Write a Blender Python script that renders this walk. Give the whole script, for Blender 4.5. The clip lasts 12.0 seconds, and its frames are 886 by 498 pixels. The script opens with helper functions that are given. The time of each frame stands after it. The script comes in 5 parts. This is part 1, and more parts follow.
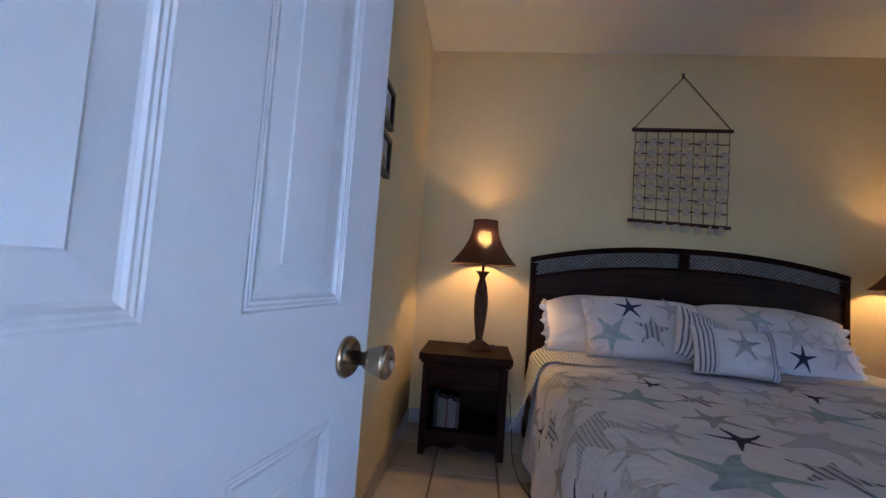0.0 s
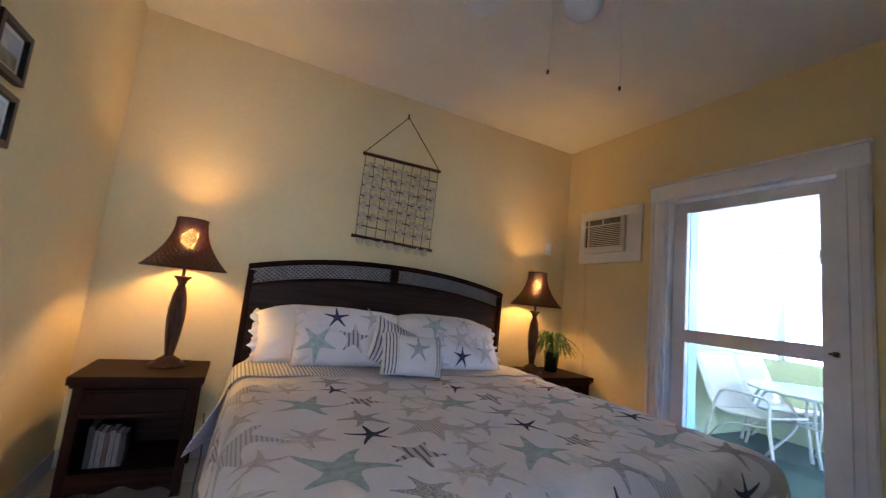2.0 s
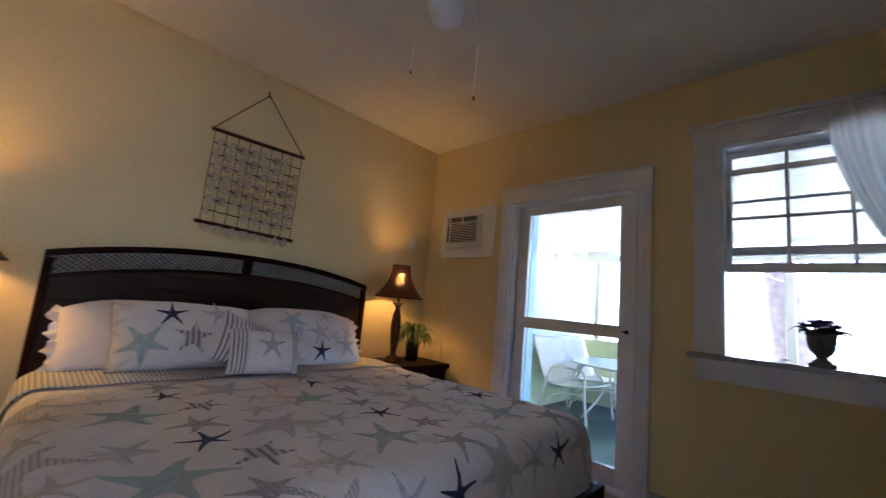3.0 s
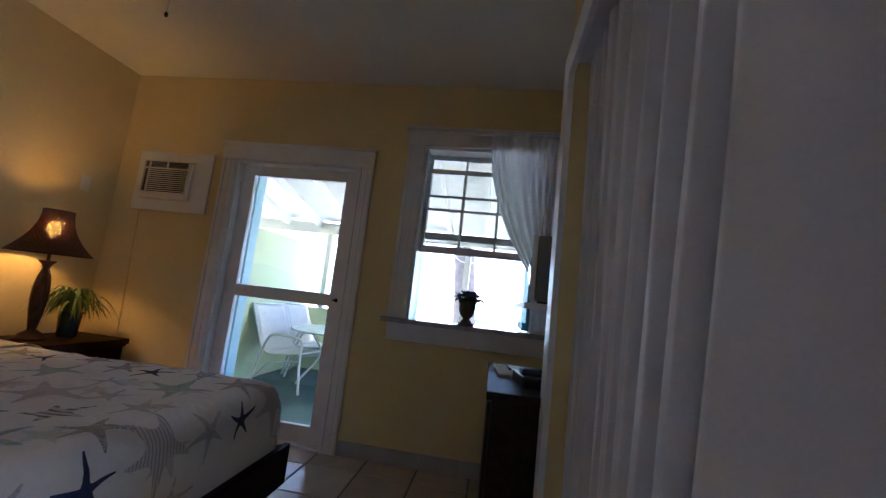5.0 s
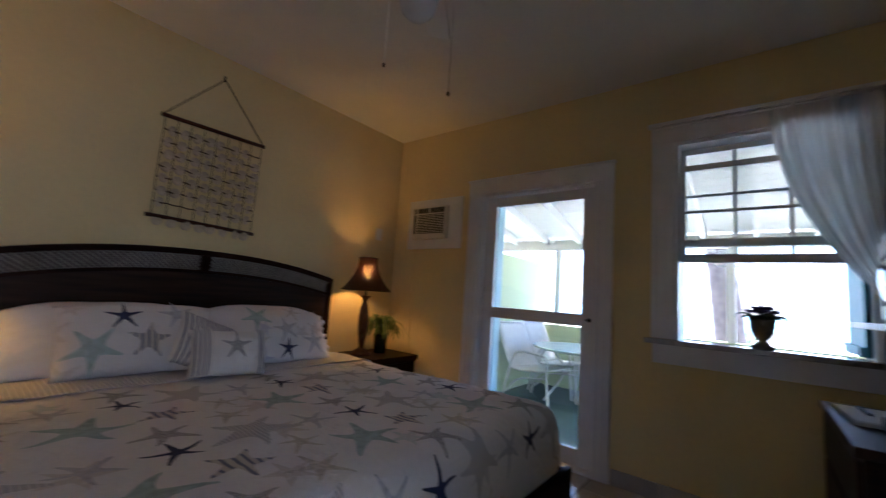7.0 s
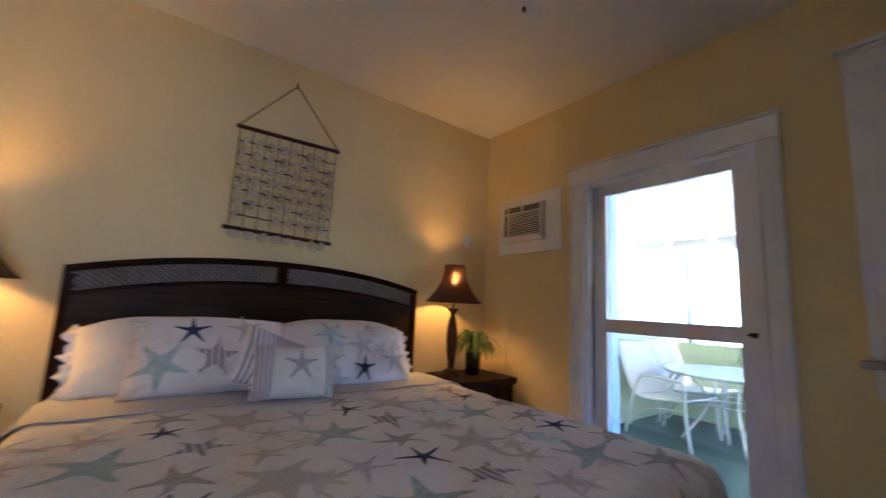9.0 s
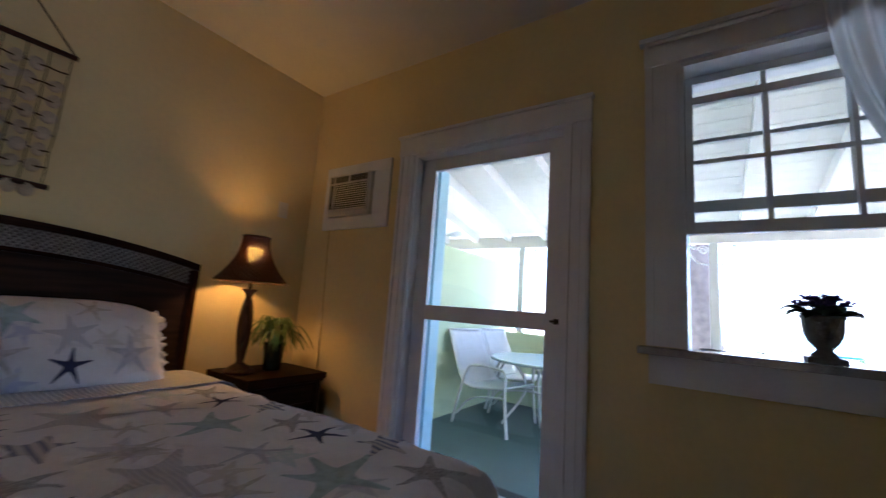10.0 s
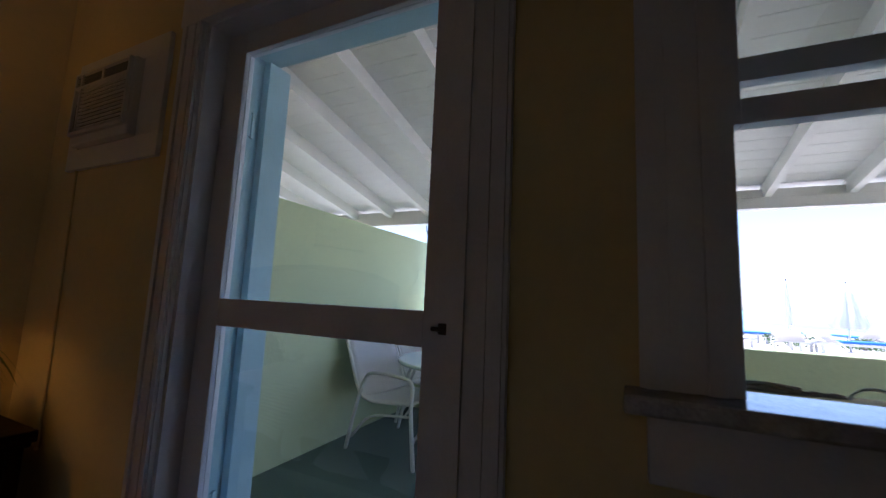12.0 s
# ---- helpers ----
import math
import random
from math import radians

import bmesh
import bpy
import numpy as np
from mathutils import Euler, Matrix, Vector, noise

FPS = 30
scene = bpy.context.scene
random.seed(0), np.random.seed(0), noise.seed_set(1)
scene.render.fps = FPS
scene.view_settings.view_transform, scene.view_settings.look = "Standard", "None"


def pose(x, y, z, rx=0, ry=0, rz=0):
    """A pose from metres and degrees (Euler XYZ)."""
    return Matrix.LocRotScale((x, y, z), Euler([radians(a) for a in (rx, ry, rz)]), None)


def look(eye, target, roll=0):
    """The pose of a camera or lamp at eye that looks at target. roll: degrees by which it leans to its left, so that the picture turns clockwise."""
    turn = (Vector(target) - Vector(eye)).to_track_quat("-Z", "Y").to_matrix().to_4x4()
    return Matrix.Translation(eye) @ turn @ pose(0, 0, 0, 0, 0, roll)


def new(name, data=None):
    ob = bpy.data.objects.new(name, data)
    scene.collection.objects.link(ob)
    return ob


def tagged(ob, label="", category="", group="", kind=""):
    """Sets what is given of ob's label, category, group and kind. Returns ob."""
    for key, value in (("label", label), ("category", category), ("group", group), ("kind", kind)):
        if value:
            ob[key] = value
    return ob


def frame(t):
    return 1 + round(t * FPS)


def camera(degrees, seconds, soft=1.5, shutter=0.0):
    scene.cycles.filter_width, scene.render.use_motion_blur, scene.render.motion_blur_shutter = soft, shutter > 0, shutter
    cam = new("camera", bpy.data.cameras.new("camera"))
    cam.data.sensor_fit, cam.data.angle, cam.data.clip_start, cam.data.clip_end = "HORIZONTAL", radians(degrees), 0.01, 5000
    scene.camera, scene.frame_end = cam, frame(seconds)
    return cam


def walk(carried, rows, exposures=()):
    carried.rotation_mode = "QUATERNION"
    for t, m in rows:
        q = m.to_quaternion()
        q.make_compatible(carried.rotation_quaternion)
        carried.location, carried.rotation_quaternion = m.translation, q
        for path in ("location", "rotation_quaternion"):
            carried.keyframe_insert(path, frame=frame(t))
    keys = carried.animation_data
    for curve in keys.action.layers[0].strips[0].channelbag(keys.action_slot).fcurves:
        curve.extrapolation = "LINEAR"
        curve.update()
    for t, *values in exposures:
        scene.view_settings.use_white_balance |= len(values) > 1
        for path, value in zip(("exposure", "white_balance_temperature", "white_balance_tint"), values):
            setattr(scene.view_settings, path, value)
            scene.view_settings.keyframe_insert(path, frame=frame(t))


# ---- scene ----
cam = camera(96.6, 12.0, soft=1.25, shutter=0.3)
PATH = [
    (0, (0.428, -2.779, 1.035), (0.241, -0.792, 1.16), 3.9),
    (0.5, (0.416, -2.792, 1.047), (0.083, -0.824, 1.163), 4.0),
    (1, (0.504, -2.807, 1.08), (0.524, -0.812, 1.219), 4.7),
    (1.5, (0.641, -2.823, 1.083), (1.246, -0.931, 1.314), 5.8),
    (2, (0.734, -2.87, 1.093), (1.625, -1.097, 1.342), 5.9),
    (2.5, (0.731, -2.879, 1.082), (1.835, -1.232, 1.346), 6.2),
    (3, (0.753, -2.915, 1.089), (2.165, -1.527, 1.367), 5.1),
    (3.5, (0.783, -2.95, 1.082), (2.424, -1.847, 1.386), 5.8),
    (3.7, (0.813, -2.984, 1.085), (2.539, -2.018, 1.379), 5.6),
    (5.3, (0.813, -3.07, 1.098), (2.786, -2.859, 1.35), 5.8),
    (5.5, (0.81, -3.079, 1.097), (2.785, -2.883, 1.344), 5.3),
    (6, (0.804, -3.055, 1.099), (2.756, -2.687, 1.33), 4.6),
    (6.5, (0.784, -2.98, 1.102), (2.59, -2.152, 1.332), 4.3),
    (7, (0.714, -2.872, 1.127), (2.264, -1.629, 1.354), 3.9),
    (7.2, (0.709, -2.854, 1.146), (2.085, -1.419, 1.363), 2.8),
    (8.8, (1.024, -2.683, 1.084), (2.025, -0.964, 1.294), 2.2),
    (9, (1.1, -2.619, 1.085), (2.276, -1.027, 1.37), 2.8),
    (9.5, (1.338, -2.61, 1.04), (2.755, -1.22, 1.285), 3.3),
    (10, (1.629, -2.573, 1.047), (3.261, -1.454, 1.336), 4.1),
    (10.5, (1.866, -2.566, 1.067), (3.713, -1.836, 1.3), 4.5),
    (11, (2.173, -2.47, 1.071), (4.075, -1.903, 1.315), 3.3),
    (11.5, (2.441, -2.401, 1.073), (4.295, -1.68, 1.279), 3.0),
    (12, (2.726, -2.331, 1.087), (4.519, -1.479, 1.329), 2.5),
]
BULB_POWER = 18.6
EXPO = [(0, 3.45, 4300, 24), (0.8, 3.43, 4350, 24), (1.5, 4.17, 4550, 22), (2.0, 4.02, 4750, 22), (2.5, 3.77, 4900, 24), (3.0, 3.47, 4950, 24), (3.7, 3.09, 5000, 24), (5.3, 3.02, 4950, 22), (6.5, 2.99, 4950, 24), (7.2, 2.82, 5000, 24), (8.8, 3.77, 4950, 26), (9.5, 3.45, 4900, 26), (10.5, 2.31, 5000, 24), (12, 1.29, 5200, 26)]
walk(cam, [(t, look(eye, target, roll)) for t, eye, target, roll in PATH], EXPO)

# ---- world, sun and exposure ----
world = bpy.data.worlds.new("world")
scene.world = world
world.use_nodes = True
wn = world.node_tree
bg = wn.nodes["Background"]
sky = wn.nodes.new("ShaderNodeTexSky")
sky.sky_type = "NISHITA"
sky.sun_disc = False
sky.sun_elevation = radians(79.8)
sky.sun_rotation = radians(59)
wn.links.new(sky.outputs[0], bg.inputs[0])
bg.inputs[1].default_value = 0.15
sun = new("sun", bpy.data.lights.new("sun", "SUN"))
sun.data.energy, sun.data.angle, sun.data.color = 5.0, radians(0.5), (1.0, 0.95, 0.86)
sun.matrix_world = look((6.9, 4.15, 45), (0, 0, 0))

# ---- materials ----


def mat(name, color, rough=0.6, metal=0.0, vary=0.12, scale=6.0, bump=0.0, bump_scale=60.0, rand=0.0, color2=None, spec=None, sheen=0.0, emit=None):
    """Principled material with two scales of colour variation, bump and a shift per object."""
    m = bpy.data.materials.new(name)
    m.use_nodes = True
    nt = m.node_tree
    p = nt.nodes["Principled BSDF"]
    co = nt.nodes.new("ShaderNodeTexCoord")
    n1 = nt.nodes.new("ShaderNodeTexNoise")
    n1.inputs["Scale"].default_value, n1.inputs["Detail"].default_value = scale, 6
    n2 = nt.nodes.new("ShaderNodeTexNoise")
    n2.inputs["Scale"].default_value, n2.inputs["Detail"].default_value = scale * 14, 3
    for n in (n1, n2):
        nt.links.new(co.outputs["Object"], n.inputs["Vector"])
    mix = nt.nodes.new("ShaderNodeMix")
    mix.data_type = "FLOAT"
    mix.inputs[0].default_value = 0.35
    nt.links.new(n1.outputs[0], mix.inputs[2])
    nt.links.new(n2.outputs[0], mix.inputs[3])
    ramp = nt.nodes.new("ShaderNodeValToRGB")
    c2 = color2 or tuple(c * (1 - 2 * vary) for c in color)
    ramp.color_ramp.elements[0].position, ramp.color_ramp.elements[0].color = 0.3, (*c2, 1)
    ramp.color_ramp.elements[1].position, ramp.color_ramp.elements[1].color = 0.62, (*color, 1)
    nt.links.new(mix.outputs[0], ramp.inputs[0])
    out = ramp.outputs[0]
    if rand:
        info = nt.nodes.new("ShaderNodeObjectInfo")
        hsv = nt.nodes.new("ShaderNodeHueSaturation")
        mr = nt.nodes.new("ShaderNodeMapRange")
        mr.inputs[3].default_value, mr.inputs[4].default_value = 1 - rand, 1 + rand
        nt.links.new(info.outputs["Random"], mr.inputs[0])
        nt.links.new(mr.outputs[0], hsv.inputs["Value"])
        nt.links.new(out, hsv.inputs["Color"])
        out = hsv.outputs[0]
    nt.links.new(out, p.inputs["Base Color"])
    p.inputs["Roughness"].default_value, p.inputs["Metallic"].default_value = rough, metal
    if spec is not None:
        p.inputs["Specular IOR Level"].default_value = spec
    if sheen:
        p.inputs["Sheen Weight"].default_value = sheen
    if bump:
        b = nt.nodes.new("ShaderNodeBump")
        n3 = nt.nodes.new("ShaderNodeTexNoise")
        n3.inputs["Scale"].default_value, n3.inputs["Detail"].default_value = bump_scale, 4
        nt.links.new(co.outputs["Object"], n3.inputs["Vector"])
        nt.links.new(n3.outputs[0], b.inputs["Height"])
        b.inputs["Strength"].default_value, b.inputs["Distance"].default_value = bump, 0.01
        nt.links.new(b.outputs[0], p.inputs["Normal"])
    if emit:
        p.inputs["Emission Color"].default_value, p.inputs["Emission Strength"].default_value = (*emit[0], 1), emit[1]
    return m


def wood(name, dark, light, rough=0.4, axis=0, scale=10.0, spec=0.22):
    """Stained wood with grain stretched along one axis."""
    m = mat(name, light, rough, bump=0.0, spec=spec)
    nt = m.node_tree
    p = nt.nodes["Principled BSDF"]
    co, mp, wv = nt.nodes.new("ShaderNodeTexCoord"), nt.nodes.new("ShaderNodeMapping"), nt.nodes.new("ShaderNodeTexNoise")
    s = [scale * 4, scale * 4, scale * 4]
    s[axis] = scale * 0.25
    mp.inputs["Scale"].default_value = s
    nt.links.new(co.outputs["Object"], mp.inputs[0])
    nt.links.new(mp.outputs[0], wv.inputs["Vector"])
    wv.inputs["Scale"].default_value, wv.inputs["Detail"].default_value = 1.0, 8
    ramp = nt.nodes.new("ShaderNodeValToRGB")
    ramp.color_ramp.elements[0].position, ramp.color_ramp.elements[0].color = 0.35, (*dark, 1)
    ramp.color_ramp.elements[1].position, ramp.color_ramp.elements[1].color = 0.7, (*light, 1)
    nt.links.new(wv.outputs[0], ramp.inputs[0])
    nt.links.new(ramp.outputs[0], p.inputs["Base Color"])
    b = nt.nodes.new("ShaderNodeBump")
    nt.links.new(wv.outputs[0], b.inputs["Height"])
    b.inputs["Strength"].default_value, b.inputs["Distance"].default_value = 0.15, 0.004
    nt.links.new(b.outputs[0], p.inputs["Normal"])
    return m


def thin(name, color, through_color, weight=0.4, rough=0.8, bump=0.1, vary=0.06, sheen=0.0):
    """Cloth that lets part of the light through."""
    m = mat(name, color, rough, vary=vary, scale=9, bump=bump, bump_scale=350, sheen=sheen)
    nt = m.node_tree
    p, out = nt.nodes["Principled BSDF"], nt.nodes["Material Output"]
    tr, mx = nt.nodes.new("ShaderNodeBsdfTranslucent"), nt.nodes.new("ShaderNodeMixShader")
    tr.inputs[0].default_value = (*through_color, 1)
    mx.inputs[0].default_value = weight
    nt.links.new(p.outputs[0], mx.inputs[1])
    nt.links.new(tr.outputs[0], mx.inputs[2])
    nt.links.new(mx.outputs[0], out.inputs[0])
    return m


def glass(name, tint=(0.97, 0.99, 0.98)):
    m = bpy.data.materials.new(name)
    m.use_nodes = True
    p = m.node_tree.nodes["Principled BSDF"]
    p.inputs["Base Color"].default_value = (*tint, 1)
    p.inputs["Transmission Weight"].default_value = 1
    p.inputs["Roughness"].default_value = 0.0
    p.inputs["IOR"].default_value = 1.45
    return m


def stripes(name, light, dark, period, axis="U"):
    """Woven stripes along the cloth's own coordinates."""
    m = mat(name, light, 0.9, vary=0.04, bump=0.1, bump_scale=300)
    nt = m.node_tree
    p = nt.nodes["Principled BSDF"]
    base = p.inputs["Base Color"].links[0].from_socket
    uv, sep = nt.nodes.new("ShaderNodeUVMap"), nt.nodes.new("ShaderNodeSeparateXYZ")
    nt.links.new(uv.outputs[0], sep.inputs[0])
    mul, fr, gt = (nt.nodes.new("ShaderNodeMath") for _ in range(3))
    mul.operation, fr.operation, gt.operation = "MULTIPLY", "FRACT", "GREATER_THAN"
    mul.inputs[1].default_value, gt.inputs[1].default_value = 1 / period, 0.62
    nt.links.new(sep.outputs["X" if axis == "U" else "Y"], mul.inputs[0])
    nt.links.new(mul.outputs[0], fr.inputs[0])
    nt.links.new(fr.outputs[0], gt.inputs[0])
    mx = nt.nodes.new("ShaderNodeMix")
    mx.data_type = "RGBA"
    nt.links.new(gt.outputs[0], mx.inputs[0])
    nt.links.new(base, mx.inputs[6])
    mx.inputs[7].default_value = (*dark, 1)
    nt.links.new(mx.outputs[2], p.inputs["Base Color"])
    return m


def starry(name, base, scale, colors, amount, size):
    """Cloth printed with scattered five-armed starfish in faint colours."""
    m = mat(name, base, 0.92, vary=0.05, scale=5, bump=0.5, bump_scale=38, sheen=0.1)
    nt = m.node_tree
    p = nt.nodes["Principled BSDF"]
    cur = p.inputs["Base Color"].links[0].from_socket
    uv = nt.nodes.new("ShaderNodeUVMap")

    def math_node(op, a, b=None):
        n = nt.nodes.new("ShaderNodeMath")
        n.operation = op
        for k, v in enumerate((a, b)):
            if v is None:
                continue
            if isinstance(v, (int, float)):
                n.inputs[k].default_value = v
            else:
                nt.links.new(v, n.inputs[k])
        return n.outputs[0]

    for layer, color in enumerate(colors):
        off = nt.nodes.new("ShaderNodeVectorMath")
        off.operation = "ADD"
        off.inputs[1].default_value = (3.1 * layer + 0.7, 5.3 * layer, 0)
        nt.links.new(uv.outputs[0], off.inputs[0])
        vo = nt.nodes.new("ShaderNodeTexVoronoi")
        vo.voronoi_dimensions = "2D"
        vo.inputs["Scale"].default_value, vo.inputs["Randomness"].default_value = scale, 0.55
        nt.links.new(off.outputs[0], vo.inputs["Vector"])
        d = nt.nodes.new("ShaderNodeVectorMath")
        d.operation = "SUBTRACT"
        nt.links.new(off.outputs[0], d.inputs[0])
        nt.links.new(vo.outputs["Position"], d.inputs[1])
        s = nt.nodes.new("ShaderNodeSeparateXYZ")
        nt.links.new(d.outputs[0], s.inputs[0])
        rgb = nt.nodes.new("ShaderNodeSeparateColor")
        nt.links.new(vo.outputs["Color"], rgb.inputs[0])
        ang = math_node("ADD", math_node("ARCTAN2", s.outputs[1], s.outputs[0]), math_node("MULTIPLY", rgb.outputs[0], 6.28))
        # distance to the nearest arm: fold the angle into one fifth
        fold = math_node("SUBTRACT", math_node("FLOORED_MODULO", ang, 1.2566), 0.6283)
        length = nt.nodes.new("ShaderNodeVectorMath")
        length.operation = "LENGTH"
        nt.links.new(d.outputs[0], length.inputs[0])
        r = length.outputs["Value"]
        along = math_node("MULTIPLY", r, math_node("COSINE", fold))
        side = math_node("ABSOLUTE", math_node("MULTIPLY", r, math_node("SINE", fold)))
        big = math_node("ADD", math_node("MULTIPLY", rgb.outputs[1], size * 0.5), size * 0.6)
        width = math_node("MULTIPLY", math_node("SUBTRACT", big, along), 0.27)
        inside = math_node("LESS_THAN", side, width)
        some = math_node("LESS_THAN", rgb.outputs[2], amount)
        # speckled print
        no = nt.nodes.new("ShaderNodeTexNoise")
        no.inputs["Scale"].default_value = 60
        nt.links.new(uv.outputs[0], no.inputs["Vector"])
        speck = math_node("GREATER_THAN", no.outputs[0], 0.42)
        f = math_node("MULTIPLY", math_node("MULTIPLY", inside, some), math_node("ADD", math_node("MULTIPLY", speck, 0.5), 0.45))
        mx = nt.nodes.new("ShaderNodeMix")
        mx.data_type = "RGBA"
        nt.links.new(f, mx.inputs[0])
        nt.links.new(cur, mx.inputs[6])
        mx.inputs[7].default_value = (*color, 1)
        cur = mx.outputs[2]
    nt.links.new(cur, p.inputs["Base Color"])
    return m


WALL = mat("yellow_wall_paint", (0.73, 0.605, 0.305), 0.75, vary=0.045, scale=2.5, bump=0.10, bump_scale=30)
CEIL = mat("white_ceiling_paint", (0.74, 0.72, 0.66), 0.85, vary=0.03, scale=3, bump=0.3, bump_scale=30)
TRIM = mat("white_trim_paint", (0.78, 0.79, 0.82), 0.38, vary=0.05, scale=8, bump=0.12, bump_scale=50)
SILLPAINT = mat("glossy_sill_paint", (0.50, 0.50, 0.52), 0.14, vary=0.3, scale=14, bump=0.08, bump_scale=18)
DOORWHITE = mat("white_door_paint", (0.80, 0.81, 0.83), 0.28, vary=0.02, scale=3, bump=0.02, bump_scale=40)
TILE = mat("cream_floor_tile", (0.56, 0.50, 0.43), 0.22, vary=0.1, scale=5, rand=0.06, bump=0.05, bump_scale=25)
GROUT = mat("grey_grout", (0.17, 0.155, 0.14), 0.9, vary=0.2, scale=20)
BASETILE = mat("grey_base_tile", (0.45, 0.44, 0.45), 0.3, vary=0.1, scale=8, rand=0.05)
DARKWOOD = wood("dark_brown_wood", (0.009, 0.0032, 0.0015), (0.030, 0.010, 0.0045), 0.50, 0, spec=0.06)
DARKWOODZ = wood("dark_brown_wood_upright", (0.009, 0.0032, 0.0015), (0.030, 0.010, 0.0045), 0.52, 2, spec=0.06)
BLACKWOOD = wood("espresso_wood", (0.014, 0.0065, 0.0038), (0.038, 0.017, 0.009), 0.5, 0, spec=0.14)
WEAVE = thin("woven_rattan", (0.055, 0.024, 0.013), (0.62, 0.22, 0.07), 0.07, 0.5, 0.1, 0.3)
RATTAN = wood("brown_rattan", (0.03, 0.014, 0.008), (0.11, 0.045, 0.022), 0.45, 2, 30)
BRASS = mat("brass", (0.42, 0.33, 0.20), 0.25, 1.0, vary=0.1)
DARKMETAL = mat("dark_metal", (0.06, 0.055, 0.05), 0.4, 1.0, vary=0.1)
PLASTIC = mat("white_plastic", (0.72, 0.71, 0.68), 0.45, vary=0.03)
GREYPLASTIC = mat("grey_plastic", (0.16, 0.16, 0.17), 0.4, vary=0.05)
BLACK = mat("black_plastic", (0.012, 0.012, 0.014), 0.35, vary=0.05)
SHEET = mat("white_cotton", (0.78, 0.77, 0.76), 0.9, vary=0.03, bump=0.2, bump_scale=60)
STRIPE = stripes("striped_cotton", (0.76, 0.76, 0.78), (0.30, 0.32, 0.41), 0.019)
STRIPEB = stripes("striped_band_cotton", (0.72, 0.71, 0.70), (0.12, 0.14, 0.24), 0.018)
STRIPEV = stripes("striped_cushion_cotton", (0.72, 0.71, 0.70), (0.12, 0.14, 0.24), 0.024)
QUILT = starry("starfish_quilt", (0.82, 0.81, 0.83), 3.6, ((0.63, 0.60, 0.585), (0.58, 0.58, 0.63), (0.58, 0.66, 0.67)), 0.13, 0.10)
SHAM = starry("starfish_sham", (0.79, 0.78, 0.79), 4.2, ((0.55, 0.55, 0.66), (0.62, 0.60, 0.6)), 0.35, 0.09)
NAVY = mat("navy_print", (0.035, 0.045, 0.13), 0.9, vary=0.25, scale=40)
TEAL = mat("teal_print", (0.47, 0.60, 0.61), 0.9, vary=0.2, scale=40)
TAUPE = mat("taupe_print", (0.72, 0.69, 0.66), 0.9, vary=0.25, scale=60)
PALEBLUE = mat("pale_blue_print", (0.62, 0.63, 0.70), 0.9, vary=0.2, scale=60)
SPECKLE = mat("speckled_grey_print", (0.63, 0.63, 0.66), 0.9, vary=0.45, scale=150)
BLUEGREY = stripes("blue_grey_print", (0.66, 0.65, 0.66), (0.40, 0.40, 0.44), 0.014)
ZEBRA = stripes("navy_striped_print", (0.60, 0.58, 0.56), (0.16, 0.18, 0.28), 0.027)
SHEER = thin("white_curtain_cotton", (0.86, 0.87, 0.88), (0.95, 0.96, 0.97), 0.72)
CLOSETCLOTH = thin("white_closet_curtain", (0.66, 0.66, 0.70), (0.7, 0.7, 0.72), 0.04, sheen=0.4)
GLASS = glass("window_glass")
CYAN = mat("pale_blue_frame_paint", (0.42, 0.62, 0.68), 0.4, vary=0.06, bump=0.1)
BLUE = mat("blue_shutter_paint", (0.07, 0.36, 0.52), 0.5, vary=0.1, scale=10, bump=0.2)
GREENWALL = mat("pale_green_wall_paint", (0.56, 0.64, 0.39), 0.8, vary=0.05, scale=2, bump=0.3, bump_scale=30)
PORCHFLOOR = mat("grey_green_porch_floor", (0.10, 0.155, 0.145), 0.6, vary=0.12, scale=4, bump=0.15)
WHITEWOOD = mat("white_painted_boards", (0.80, 0.80, 0.77), 0.5, vary=0.05, scale=6, bump=0.15)
SAND = mat("pale_sand", (0.58, 0.52, 0.43), 0.95, vary=0.1, scale=0.8, bump=0.5, bump_scale=8)
SEA = mat("turquoise_sea", (0.30, 0.50, 0.50), 0.5, vary=0.2, scale=0.05, bump=0.4, bump_scale=0.8, spec=0.05)
BARK = mat("pale_bark", (0.36, 0.31, 0.26), 0.9, vary=0.25, scale=12, bump=0.6, bump_scale=25)
LEAF = mat("green_leaf", (0.10, 0.19, 0.045), 0.45, vary=0.3, scale=12, rand=0.2)
VIOLETLEAF = mat("dark_green_leaf", (0.035, 0.07, 0.03), 0.6, vary=0.3, scale=20)
VIOLET = mat("violet_petal", (0.09, 0.05, 0.22), 0.7, vary=0.2, scale=20)
WORNSILL = mat("weathered_sill_wood", (0.13, 0.11, 0.085), 0.85, vary=0.3, scale=20, bump=0.4)
WIRE = mat("pale_wire", (0.62, 0.62, 0.58), 0.4, vary=0.1)
STONE = mat("carved_stone", (0.17, 0.16, 0.145), 0.85, vary=0.3, scale=25, bump=0.5, bump_scale=60)
GREENGLAZE = mat("dark_green_glaze", (0.012, 0.028, 0.024), 0.2, vary=0.15)
MESHCLOTH = thin("white_sling_mesh", (0.74, 0.73, 0.69), (0.6, 0.6, 0.58), 0.2)
ROPE = mat("brown_cord", (0.09, 0.05, 0.03), 0.9, vary=0.2, scale=80)
SHELLMAT = thin("capiz_shell", (0.66, 0.54, 0.37), (0.7, 0.62, 0.5), 0.15, 0.6, 0.0, 0.25)
BLUECUSHION = mat("blue_lounger_cloth", (0.03, 0.16, 0.50), 0.8, vary=0.1)
PAPER = mat("white_paper", (0.75, 0.75, 0.73), 0.7, vary=0.03)
